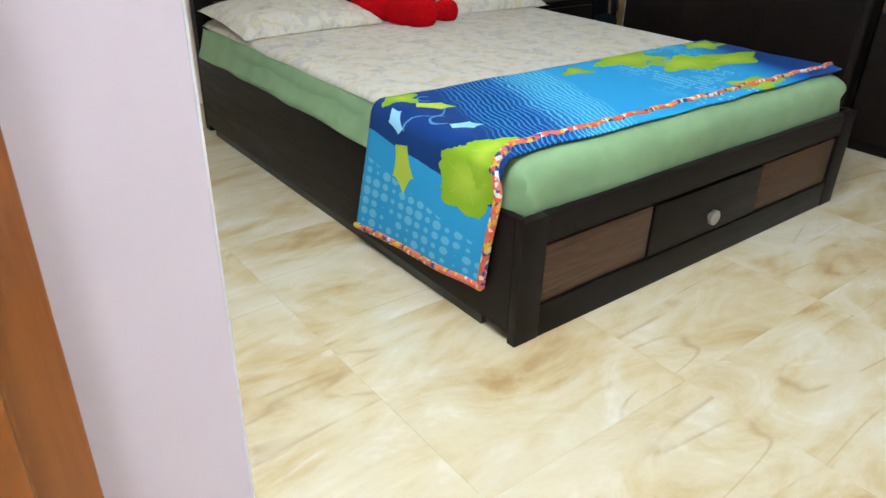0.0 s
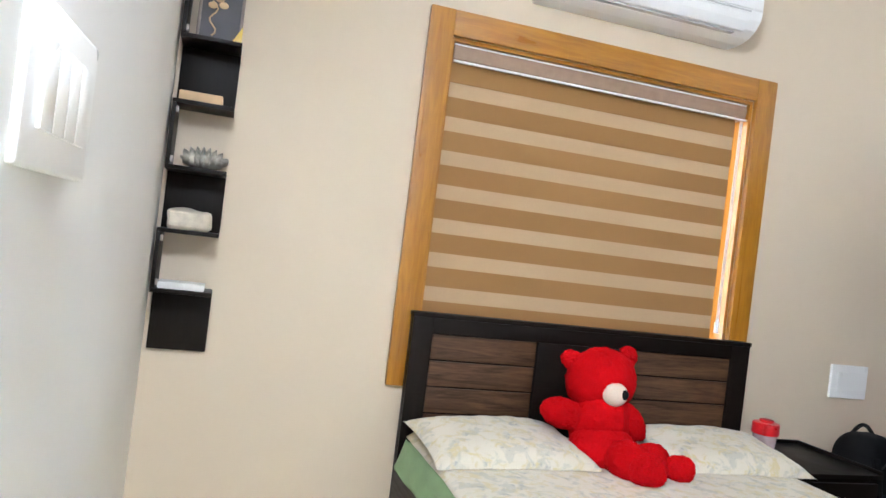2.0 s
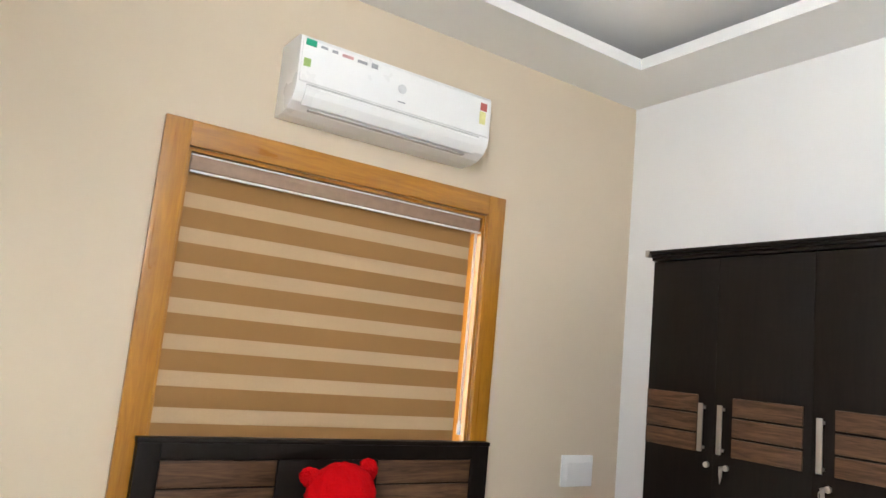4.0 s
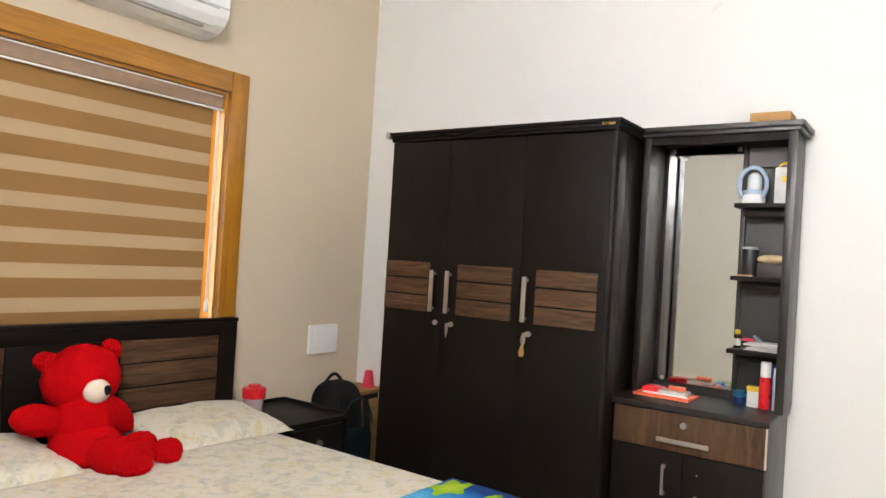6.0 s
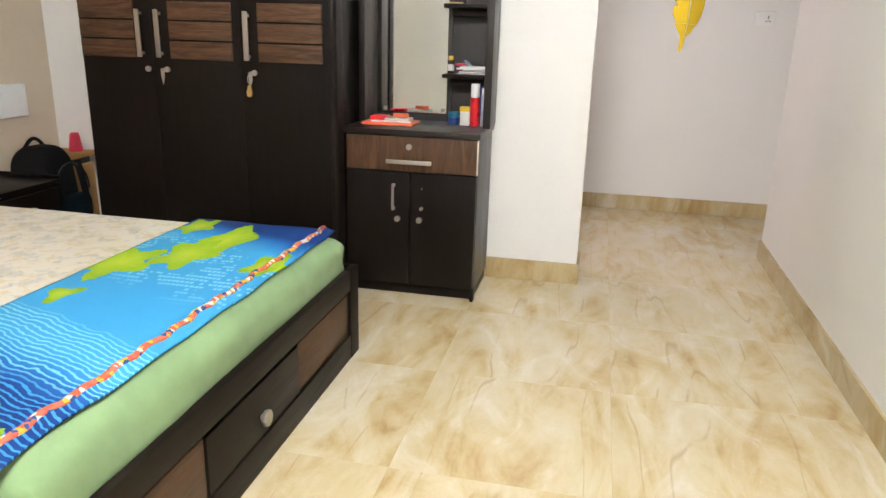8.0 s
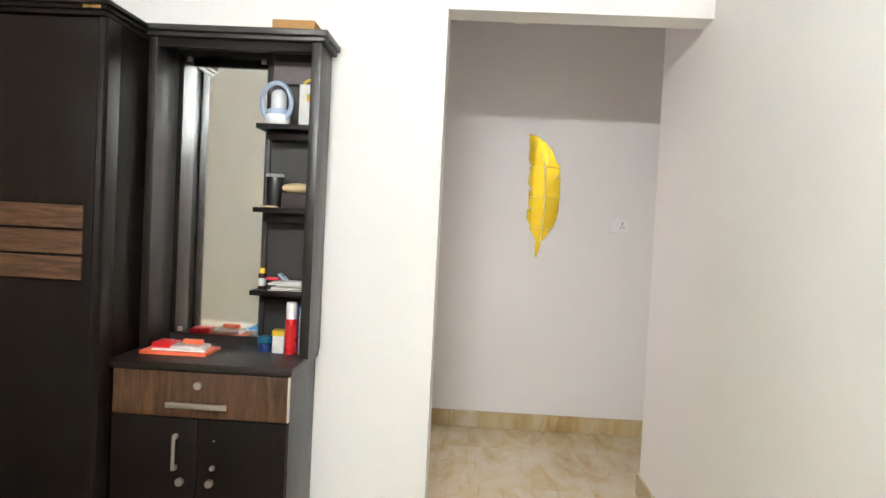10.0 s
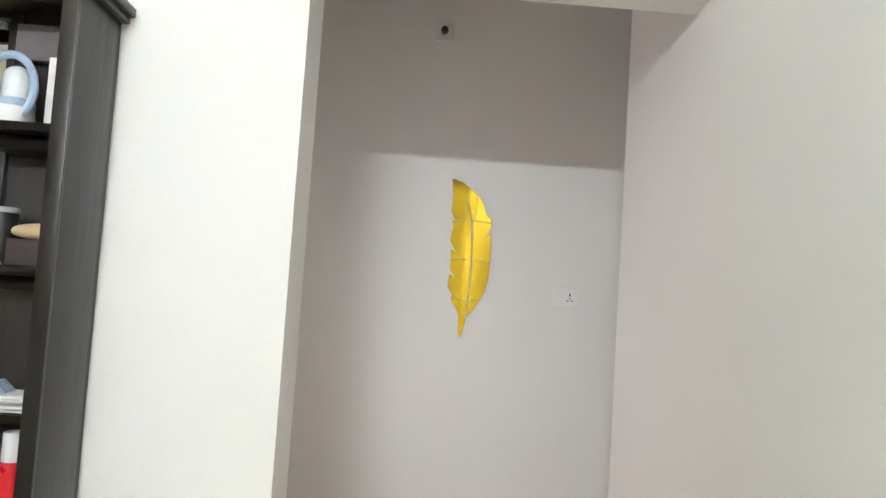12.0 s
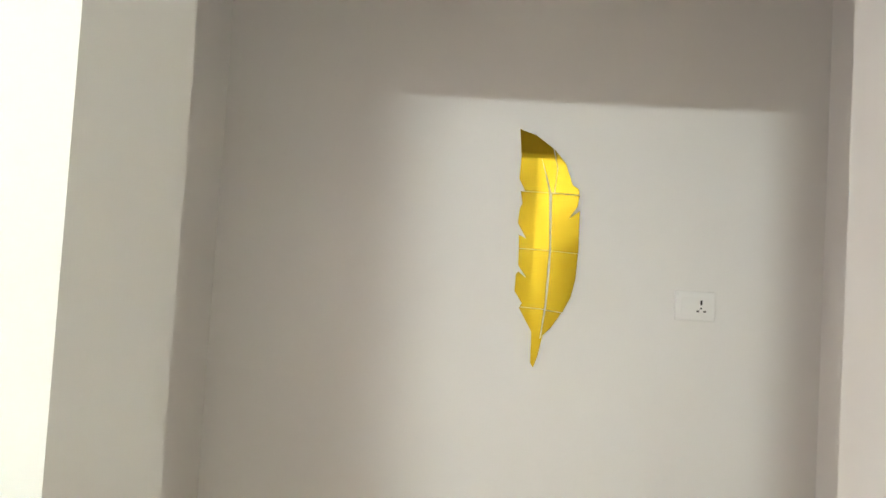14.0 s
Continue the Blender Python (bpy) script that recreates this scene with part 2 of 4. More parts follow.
    # leaves: lobed and toothed, paler at the heart, with a few veins
    tooth = g.math("MULTIPLY", g.math("SUBTRACT", g.noise(uv, 38, 2, 0.6), 0.5), 0.45)
    for cu, cv, ru, rv, lobes, turn, deep in ((0.10, 0.47, 0.10, 0.06, 5, 0.4, 0.4), (0.22, 0.29, 0.17, 0.075, 4, 1.0, 0.35), (0.40, 0.33, 0.15, 0.085, 5, 2.2, 0.45),
                                              (0.53, 0.47, 0.15, 0.095, 5, 0.2, 0.42), (0.80, 0.45, 0.065, 0.045, 3, 0.6, 0.6), (0.44, 0.05, 0.11, 0.06, 5, 1.2, 0.4),
                                              (1.60, 0.11, 0.105, 0.10, 5, 2.6, 0.18), (1.50, 0.075, 0.10, 0.05, 4, 0.5, 0.35), (1.44, 0.50, 0.06, 0.055, 4, 1.0, 0.5)):
        pu, pv = g.math("DIVIDE", g.math("SUBTRACT", u, cu), ru), g.math("DIVIDE", g.math("SUBTRACT", v, cv), rv)
        r = g.math("SQRT", g.math("ADD", g.math("MULTIPLY", pu, pu), g.math("MULTIPLY", pv, pv)))
        w = g.math("ADD", g.math("MULTIPLY", g.math("ARCTAN2", pv, pu), float(lobes)), turn)
        notch = g.math("POWER", g.math("ABSOLUTE", g.math("SINE", g.math("MULTIPLY", w, 0.5))), 1.6)
        rim = g.math("ADD", g.math("SUBTRACT", 1.12, g.math("MULTIPLY", notch, deep)), tooth)
        inside = g.math("LESS_THAN", r, rim)
        green = g.mix(g.ramp(g.math("ADD", r, g.math("MULTIPLY", g.noise(uv, 16, 2), 0.5)), (0.3, 0.0), (1.0, 1.0)), (0.40, 0.51, 0.04), (0.26, 0.42, 0.014))
        vein = g.math("MULTIPLY", g.math("GREATER_THAN", g.math("COSINE", w), 0.985), g.math("LESS_THAN", r, 0.75))
        col = g.mix(inside, col, g.mix(g.math("MULTIPLY", vein, 0.12), green, (0.58, 0.66, 0.22)))
    # bell flowers with three pointed petals; their mouths open along (au, av)
    for cu, cv, au, av, length, hue in ((1.585, 0.375, 0.97, -0.24, 0.16, (0.44, 0.55, 0.05)), (1.44, 0.425, -0.8, -0.6, 0.11, (0.44, 0.55, 0.05)),
                                        (1.545, 0.385, -0.6, 0.8, 0.085, (0.34, 0.62, 0.76)), (1.47, 0.235, -0.9, -0.4, 0.085, (0.34, 0.62, 0.76))):
        qu, qv = g.math("SUBTRACT", u, cu), g.math("SUBTRACT", v, cv)
        along = g.math("DIVIDE", g.math("ADD", g.math("MULTIPLY", qu, au), g.math("MULTIPLY", qv, av)), length)
        across = g.math("DIVIDE", g.math("SUBTRACT", g.math("MULTIPLY", qu, av), g.math("MULTIPLY", qv, au)), length)
        wide = g.math("ADD", 0.17, g.math("MULTIPLY", g.math("POWER", g.math("ABSOLUTE", along), 2.5), 0.4))
        mouth = g.math("SUBTRACT", 1.0, g.math("MULTIPLY", g.math("ABSOLUTE", g.math("SINE", g.math("MULTIPLY", across, 5.6))), 0.36))
        bell = g.math("MULTIPLY", g.math("GREATER_THAN", along, 0.0), g.math("MULTIPLY", g.math("LESS_THAN", along, mouth), g.math("LESS_THAN", g.math("ABSOLUTE", across), wide)))
        col = g.mix(bell, col, hue)
    g.bump(g.math("ADD", g.noise(uv, 700, 1), g.math("MULTIPLY", g.noise(uv, 12, 3), 2.0)), 0.3, 0.002)
    return g.done(col, 0.85, Specular_IOR_Level=0.2)


def hem_print():
    g = Graph("multicolour_hem")
    vor = g.node("TexVoronoi", Vector=g.co, Scale=88.0)
    sep = g.node("SeparateXYZ", Vector=vor.outputs["Color"])
    n = g.tree.nodes.new("ShaderNodeValToRGB")
    n.color_ramp.interpolation = "CONSTANT"
    g.put(n.inputs[0], sep.outputs[0])
    el = n.color_ramp.elements
    for p, c in ((0.28, (0.62, 0.10, 0.04, 1)), (0.5, (0.65, 0.38, 0.02, 1)), (0.66, (0.62, 0.6, 0.5, 1)), (0.80, (0.5, 0.16, 0.09, 1)), (0.87, (0.02, 0.06, 0.2, 1))):
        el.new(p).color = c
    el[0].color = (0.60, 0.13, 0.07, 1)
    return g.done(n.outputs["Color"], 0.8)


def plush(name, colour):
    g = Graph(name)
    n = g.noise(g.co, 130, 3, 0.7)
    big = g.noise(g.co, 18, 3)
    lo = tuple(c * 0.86 for c in colour)
    g.bump(g.math("ADD", n, g.math("MULTIPLY", big, 0.4)), 0.25, 0.004)
    return g.done(g.ramp(g.math("ADD", g.math("MULTIPLY", n, 0.5), g.math("MULTIPLY", big, 0.5)), (0.3, lo), (0.65, colour)), 0.95, Sheen_Weight=0.03, Sheen_Tint=(*colour, 1), Specular_IOR_Level=0.06)


def sheer(name, colour, through_light):
    """Blind fabric that lets some daylight through."""
    g = Graph(name)
    weave = g.noise(g.mapped((1, 1, 1)), 420, 2)
    col = g.ramp(weave, (0.3, tuple(c * 0.93 for c in colour)), (0.7, tuple(c * 1.05 for c in colour)))
    g.done(col, 0.9)
    tr = g.node("BsdfTranslucent", Color=col)
    mix = g.node("MixShader", Fac=through_light)
    g.put(mix.inputs[1], g.bsdf.outputs[0])
    g.put(mix.inputs[2], tr.outputs[0])
    g.put(g.tree.nodes["Material Output"].inputs["Surface"], mix.outputs[0])
    return g.mat


def glow(name, colour, strength):
    g = Graph(name)
    return g.done((0.9, 0.9, 0.9), 0.4, Emission_Color=(*colour, 1), Emission_Strength=strength)


FLORAL, THROW, HEM = floral(), throw_print(), hem_print()
GREEN = cloth("green_cotton_sheet", (0.205, 0.315, 0.15), 0.1)
RED_PLUSH, CREAM_PLUSH = plush("red_plush", (0.41, 0.0015, 0.004)), plush("cream_plush", (0.72, 0.62, 0.50))
BLACK = plain("black_plastic", (0.012, 0.012, 0.013), 0.35)
BLACK_CLOTH = cloth("black_nylon", (0.006, 0.006, 0.0065), 0.2, 700, 0.75, 14, 0.0)
TEAL_CLOTH = cloth("dark_teal_nylon", (0.005, 0.011, 0.014), 0.2, 700, 0.75, 14, 0.0)
BAND_DARK, BAND_LIGHT = sheer("opaque_blind_weave", (0.31, 0.168, 0.055), 0.12), sheer("sheer_blind_weave", (0.50, 0.365, 0.22), 0.15)
CASSETTE = plain("taupe_blind_cassette", (0.31, 0.205, 0.14), 0.4)
CARD = plain("brown_cardboard", (0.44, 0.24, 0.08), 0.7)
RED_P, PINK_P, ORANGE_P = plain("red_plastic", (0.62, 0.012, 0.02), 0.3), plain("pink_red_plastic", (0.70, 0.03, 0.08), 0.35), plain("orange_plastic", (0.85, 0.16, 0.07), 0.35)
BLUE_P, NAVY_P, TEAL_P = plain("blue_plastic", (0.02, 0.10, 0.42), 0.3), plain("navy_plastic", (0.01, 0.03, 0.13), 0.3), plain("teal_plastic", (0.01, 0.14, 0.24), 0.3)
SKY_P, YELLOW_P, GREY_P = plain("light_blue_plastic", (0.36, 0.46, 0.60), 0.3), plain("yellow_plastic", (0.75, 0.50, 0.03), 0.35), plain("grey_plastic", (0.35, 0.36, 0.38), 0.35)
PAPER = plain("white_paper", (0.75, 0.74, 0.72), 0.7)
CREAM_CLOTH = cloth("cream_knit", (0.56, 0.50, 0.40), 0.18, 300, 0.9, 30)
TAN_PAPER = plain("tan_book_cover", (0.58, 0.40, 0.22), 0.6)
GOLD = plain("gold_mirror_acrylic", (0.56, 0.385, 0.028), 0.05, 1.0, 0.05, 4)
MIRROR = plain("mirror_silver", (0.90, 0.92, 0.90), 0.02, 1.0, 0.0)
GLASS = Graph("window_glass").done((0.9, 0.95, 0.95), 0.02, Transmission_Weight=1.0, IOR=1.45)
BRASS = plain("brass", (0.70, 0.48, 0.18), 0.3, 1.0, 0.08)

# ---- mesh helpers ----
def bm_box(x0, x1, y0, y1, z0, z1, bev=0.0, seg=2):
    bm = bmesh.new()
    bmesh.ops.create_cube(bm, size=1)
    for v in bm.verts:
        v.co = Vector(((x0 + x1) / 2 + v.co.x * (x1 - x0), (y0 + y1) / 2 + v.co.y * (y1 - y0), (z0 + z1) / 2 + v.co.z * (z1 - z0)))
    if bev > 0:
        bmesh.ops.bevel(bm, geom=bm.edges[:], offset=bev, segments=seg, affect="EDGES", profile=0.6)
    return bm


def bm_cyl(p, r, h, axis="z", n=24, r2=None, bev=0.0):
    bm = bmesh.new()
    bmesh.ops.create_cone(bm, cap_ends=True, segments=n, radius1=r, radius2=r if r2 is None else r2, depth=h)
    if bev > 0:
        rim = [e for e in bm.edges if abs(abs(e.verts[0].co.z) - h / 2) < 1e-5 and abs(e.verts[0].co.z - e.verts[1].co.z) < 1e-5]
        bmesh.ops.bevel(bm, geom=rim, offset=bev, segments=2, affect="EDGES", profile=0.6)
    turn = {"z": Matrix(), "x": Matrix.Rotation(radians(90), 4, "Y"), "y": Matrix.Rotation(radians(90), 4, "X")}[axis]
    bm.transform(Matrix.Translation(p) @ turn)
    return bm


def bm_prism(points, a0, a1, axis="z", bev=0.0):
    """A flat outline pushed along an axis. Outline points are (x, y) for z, (y, z) for x, (x, z) for y."""
    bm = bmesh.new()
    place = {"z": lambda p, a: (p[0], p[1], a), "x": lambda p, a: (a, p[0], p[1]), "y": lambda p, a: (p[0], a, p[1])}[axis]
    low = [bm.verts.new(place(p, a0)) for p in points]
    high = [bm.verts.new(place(p, a1)) for p in points]
    bm.faces.new(low), bm.faces.new(high)
    for i in range(len(points)):
        j = (i + 1) % len(points)
        bm.faces.new((low[i], low[j], high[j], high[i]))
    bmesh.ops.recalc_face_normals(bm, faces=bm.faces)
    if bev > 0:
        bmesh.ops.bevel(bm, geom=bm.edges[:], offset=bev, segments=2, affect="EDGES", profile=0.6)
    return bm


def joined(*bms):
    out = bmesh.new()
    for b in bms:
        me = bpy.data.meshes.new("piece")
        b.to_mesh(me)
        out.from_mesh(me)
        bpy.data.meshes.remove(me)
        b.free()
    return out


def finish(ob, bm, material, smooth=True):
    bm.to_mesh(ob.data)
    bm.free()
    ob.data.materials.append(material)
    if smooth:
        ob.data.shade_smooth()
        ob.data.set_sharp_from_angle(angle=radians(38))
    return ob


def thing(name, base, label, category, group=""):
    """An Empty at the thing's base; its parts are given in world places."""
    ob = new(name)
    ob.location = base
    ob.empty_display_size = 0.05
    return tagged(ob, label, category, group)


def origin(ob):
    p = ob.location.copy()
    while ob.parent:
        ob = ob.parent
        p += ob.location
    return p


def part(name, bm, material, parent, label="", smooth=True):
    bm.transform(Matrix.Translation(-origin(parent)))
    ob = new(name, bpy.data.meshes.new(name))
    finish(ob, bm, material, smooth)
    ob.parent = parent
    return tagged(ob, label)


def solo(name, bm, material, label, category, base=None, kind="", group="", smooth=True):
    """A thing of one mesh."""
    ob = new(name, bpy.data.meshes.new(name))
    if base is not None:
        bm.transform(Matrix.Translation(-Vector(base)))
        ob.location = base
    finish(ob, bm, material, smooth)
    return tagged(ob, label, category, group, kind)


def structure(name, bm, material, label="", category="", smooth=False):
    return solo(name, bm, material, label, category, kind="structure", smooth=smooth)


# ---- the rooms ----
N, E, S, FAR, TOP = 4.1, 4.585, 0.332, 6.3, 2.836
HEAD = 2.03
# north wall with the window opening
WX0, WX1, WZ0, WZ1 = 2.10, 3.545, 0.72, 2.0
structure("wall_north", joined(
    bm_box(0.9, WX0, N, N + 0.2, 0, 3.1), bm_box(WX1, E + 0.2, N, N + 0.2, 0, 3.1),
    bm_box(WX0, WX1, N, N + 0.2, 0, WZ0), bm_box(WX0, WX1, N, N + 0.2, WZ1, 3.1)), WALL_BEIGE,
    "beige painted wall behind the bed", "wall")
# west wall, a little askew, with the doorway south of it
structure("wall_west", joined(
    bm_prism([(1.113, N), (0.95, N), (0.95, 1.55), (1.211, 1.55)], 0, 3.1),
    bm_prism([(1.211, 1.55), (0.95, 1.55), (0.95, 0.62), (1.211, 0.62)], 2.1, 3.1),
    bm_box(0.95, 1.208, S, 0.62, 0, 3.1)), WALL_WHITE, "white painted wall with the doorway", "wall")
structure("wall_east", joined(
    bm_box(E, E + 0.222, 1.312, N, 0, 3.1),
    bm_box(E, E + 0.14, S, 1.312, HEAD, 3.1)), WALL_WHITE, "white painted wall with a passage opening", "wall")
structure("wall_south", bm_prism([(0.95, S - 0.2), (5.323, S - 0.2), (5.323, S), (0.95, S + 0.083)], 0, 3.1), WALL_WHITE, "white painted side wall", "wall")
structure("wall_passage_recess", joined(
    bm_box(5.123, FAR, -0.295, -0.095, 0, 3.1), bm_box(5.123, 5.323, -0.095, S - 0.2, 0, 3.1)), WALL_WHITE, "white painted recess wall", "wall")
structure("wall_passage_far", bm_box(FAR, FAR + 0.2, -0.3, 2.0, 0, 3.1), WALL_WHITE, "white painted passage end wall", "wall")
# the side doorway and its room are assumed and unseen; they house the fill
structure("wall_passage_north", joined(bm_box(5.5, FAR, 1.83, 1.93, 0, 3.1), bm_box(E + 0.222, 5.5, 1.83, 1.93, 2.05, 3.1)), WALL_WHITE, "white painted passage wall with an assumed, unseen side doorway", "wall")
structure("wall_side_room", joined(bm_box(E + 0.222, 5.6, 2.3, 2.4, 0, 2.3), bm_box(5.5, 5.6, 1.93, 2.3, 0, 2.3), bm_box(E + 0.222, 5.6, 1.93, 2.4, 2.3, 2.4)), WALL_WHITE, "white walls of an assumed, unseen room holding the passage fill lamp", "wall")
structure("ceiling_passage", bm_box(E + 0.14, FAR + 0.2, -0.3, 2.0, TOP, TOP + 0.1), CEIL, "white passage ceiling", "ceiling")
# bedroom ceiling: a border with a raised tray
TX0, TX1, TY0, TY1 = 1.60, 4.156, 0.76, 3.706
ring = joined(bm_box(0.95, TX0, S, N, TOP, TOP + 0.06), bm_box(TX1, E, S, N, TOP, TOP + 0.06),
              bm_box(TX0, TX1, S, TY0, TOP, TOP + 0.06), bm_box(TX0, TX1, TY1, N, TOP, TOP + 0.06))
structure("ceiling_border", ring, CEIL, "white false ceiling border", "ceiling")
structure("ceiling_tray", bm_box(0.95, E, S, N, TOP + 0.16, TOP + 0.24), CEIL, "raised ceiling tray", "ceiling")
# hall behind the doorway
structure("wall_hall", joined(bm_box(-0.8, -0.6, -0.6, 2.6, 0, 3.1), bm_box(-0.6, 0.95, -0.8, -0.6, 0, 3.1),
          bm_box(-0.6, 0.95, 2.6, 2.8, 0, 3.1), bm_box(0.75, 0.95, -0.6, 0.3, 0, 3.1)), paint("pink_hall_paint", (0.75, 0.6, 0.62)), "pale pink hall walls", "wall")
structure("trim_door_reveal", bm_box(1.089, 1.208, 1.546, 1.55, 0.0, 2.1, 0.001, 1), paint("lilac_reveal_paint", (0.76, 0.685, 0.72)), "pale lilac painted door reveal", "door reveal")
structure("ceiling_hall", bm_box(-0.8, 0.95, -0.8, 2.8, TOP, TOP + 0.1), CEIL, "hall ceiling", "ceiling")
floor = structure("floor", bm_box(-0.8, FAR + 0.2, -0.8, N + 0.2, -0.1, -0.006), plain("tile_grout", (0.56, 0.46, 0.3), 0.6), "cream marble tile floor", "floor")


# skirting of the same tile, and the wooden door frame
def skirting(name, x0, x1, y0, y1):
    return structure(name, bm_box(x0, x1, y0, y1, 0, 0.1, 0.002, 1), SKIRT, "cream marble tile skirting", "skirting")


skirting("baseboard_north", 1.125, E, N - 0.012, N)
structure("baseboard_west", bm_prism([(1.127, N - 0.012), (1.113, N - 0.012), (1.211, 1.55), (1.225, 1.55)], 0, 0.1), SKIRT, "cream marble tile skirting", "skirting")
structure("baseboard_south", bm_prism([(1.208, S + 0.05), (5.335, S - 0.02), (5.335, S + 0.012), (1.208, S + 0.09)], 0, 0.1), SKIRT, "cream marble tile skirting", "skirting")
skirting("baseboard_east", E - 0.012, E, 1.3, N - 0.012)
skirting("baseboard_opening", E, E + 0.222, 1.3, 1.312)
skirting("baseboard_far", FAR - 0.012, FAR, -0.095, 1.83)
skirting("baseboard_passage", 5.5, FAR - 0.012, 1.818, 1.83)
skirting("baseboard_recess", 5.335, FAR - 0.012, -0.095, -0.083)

frame_w = thing("door_1", (1.0, 1.1, 0), "varnished teak door frame in the bedroom doorway", "door frame")
frame_w["kind"] = "structure"
part("jamb", bm_prism([(1.088, 1.55), (0.95, 1.55), (0.95, 1.47), (1.05, 1.47), (1.05, 1.496), (1.088, 1.496)], 0, 2.1, "z", 0.003), DOOR_TEAK, frame_w)
part("jamb", bm_prism([(1.088, 0.62), (0.95, 0.62), (0.95, 0.70), (1.05, 0.70), (1.05, 0.674), (1.088, 0.674)], 0, 2.1, "z", 0.003), DOOR_TEAK, frame_w)
part("door_head", bm_box(0.95, 1.088, 0.70, 1.47, 2.03, 2.1, 0.003), DOOR_TEAK, frame_w)

# window with its frame, bars, panes and striped roller blind
win = thing("window_1", (2.82, N, 0.62), "window in a wide varnished teak frame", "window")
win["kind"] = "structure"
Y0, Y1 = 4.072, 4.1
part("window_frame", bm_box(2.0, 2.1, Y0, Y1, 0.62, 2.1, 0.004), TEAK_Z, win)
part("window_frame", bm_box(3.545, 3.645, Y0, Y1, 0.62, 2.1, 0.004), TEAK_Z, win)
part("window_frame", bm_box(2.1, 3.545, Y0 + 0.002, Y1, 2.0, 2.1, 0.004), TEAK_X, win)
part("window_sill", bm_box(2.1, 3.545, Y0 - 0.004, Y1, 0.62, 0.72, 0.004), TEAK_X, win)
for x0 in (2.1, 3.53):
    part("lining", bm_box(x0, x0 + 0.015, Y1, 4.295, 0.735, 1.985), TEAK_Z, win)
part("lining", bm_box(2.1, 3.545, Y1, 4.295, 1.985, 2.0), TEAK_X, win)
part("lining", bm_box(2.1, 3.545, Y1, 4.295, 0.72, 0.735), TEAK_X, win)
for x0 in (2.115, 2.575, 3.035):
    sash = part("sash", joined(bm_box(x0, x0 + 0.05, 4.22, 4.26, 0.735, 1.985, 0.003), bm_box(x0 + 0.43, x0 + 0.48, 4.22, 4.26, 0.735, 1.985, 0.003),
                               bm_box(x0 + 0.05, x0 + 0.43, 4.22, 4.26, 0.735, 0.785, 0.003), bm_box(x0 + 0.05, x0 + 0.43, 4.22, 4.26, 1.935, 1.985, 0.003)), TEAK_Z, win)
    pane = part("pane", bm_box(x0 + 0.05, x0 + 0.43, 4.238, 4.243, 0.785, 1.935), GLASS, win, "clear glass pane")
    pane.visible_shadow = False

blind = thing("roller_blind", (2.81, 4.13, 1.99), "brown and beige striped zebra roller blind, pulled down", "blind")
part("cassette", bm_prism([(4.125, 1.985), (4.105, 1.978), (4.095, 1.95), (4.1, 1.918), (4.125, 1.908), (4.19, 1.908), (4.19, 1.985)], 2.118, 3.515, "x", 0.003), CASSETTE, blind, "taupe cassette")
part("trim_rail", bm_box(2.118, 3.515, 4.088, 4.1, 1.903, 1.911, 0.002), WHITE_PLASTIC, blind, "white rail")
part("trim_rail", bm_box(2.118, 3.515, 4.099, 4.107, 1.972, 1.978, 0.002), WHITE_PLASTIC, blind, "white rail")
z, k = 1.908, 0
while z > 0.76:
    h = 0.077 if k % 2 == 0 else 0.059
    part("fabric_band", bm_box(2.122, 3.484, 4.128 + 0.003 * (k % 2), 4.1295 + 0.003 * (k % 2), max(0.745, z - h - 0.001), z), BAND_DARK if k % 2 == 0 else BAND_LIGHT, blind)
    z, k = z - h, k + 1
part("bottom_rail", bm_box(2.12, 3.492, 4.12, 4.14, 0.737, 0.757, 0.004), CASSETTE, blind)
part("chain", joined(bm_cyl((3.5, 4.112, 1.445), 0.0035, 0.93, n=8), bm_cyl((3.508, 4.112, 1.445), 0.0035, 0.93, n=8)), plain("chain_plastic", (0.78, 0.66, 0.55), 0.4), blind, "pale bead chain")
part("chain_weight", joined(bm_cyl((3.504, 4.112, 0.965), 0.011, 0.05, n=14, bev=0.004), bm_cyl((3.504, 4.112, 0.995), 0.007, 0.02, n=12)), WHITE_PLASTIC, blind, "white chain weight")

# air conditioner over the window
ac = thing("air_conditioner", (2.885, N, 2.2), "white split air conditioner with small stickers, mounted on the wall", "air conditioner")
prof = [(N - 0.001, 2.51), (3.925, 2.51), (3.905, 2.503), (3.897, 2.485), (3.893, 2.30), (3.9, 2.272), (3.925, 2.238), (3.965, 2.212), (4.02, 2.2), (N - 0.001, 2.2)]
part("body", bm_prism(prof, 2.418, 3.372, "x", 0.004), WHITE_PLASTIC, ac)
part("front_panel", bm_prism([(3.9, 2.497), (3.891, 2.484), (3.886, 2.312), (3.893, 2.308), (3.902, 2.308)], 2.426, 3.364, "x", 0.002), WHITE_PLASTIC, ac, "glossy white front panel")
part("flap", bm_prism([(3.893, 2.297), (3.89, 2.29), (3.9, 2.262), (3.925, 2.228), (3.935, 2.226), (3.938, 2.232), (3.91, 2.27)], 2.46, 3.31, "x", 0.002), WHITE_PLASTIC, ac, "closed white air flap")
part("slot", bm_box(2.46, 3.31, 3.889, 3.896, 2.3, 2.305), plain("pale_seam", (0.55, 0.55, 0.55), 0.4), ac, "pale seam")
part("slot", bm_box(2.5, 3.27, 3.934, 3.96, 2.216, 2.222), plain("pale_outlet_seam", (0.5, 0.5, 0.5), 0.4), ac, "pale outlet seam")
part("badge", bm_cyl((2.885, 3.884, 2.405), 0.02, 0.003, "y", 24), plain("pale_badge", (0.7, 0.71, 0.72), 0.25), ac, "round pale emblem")
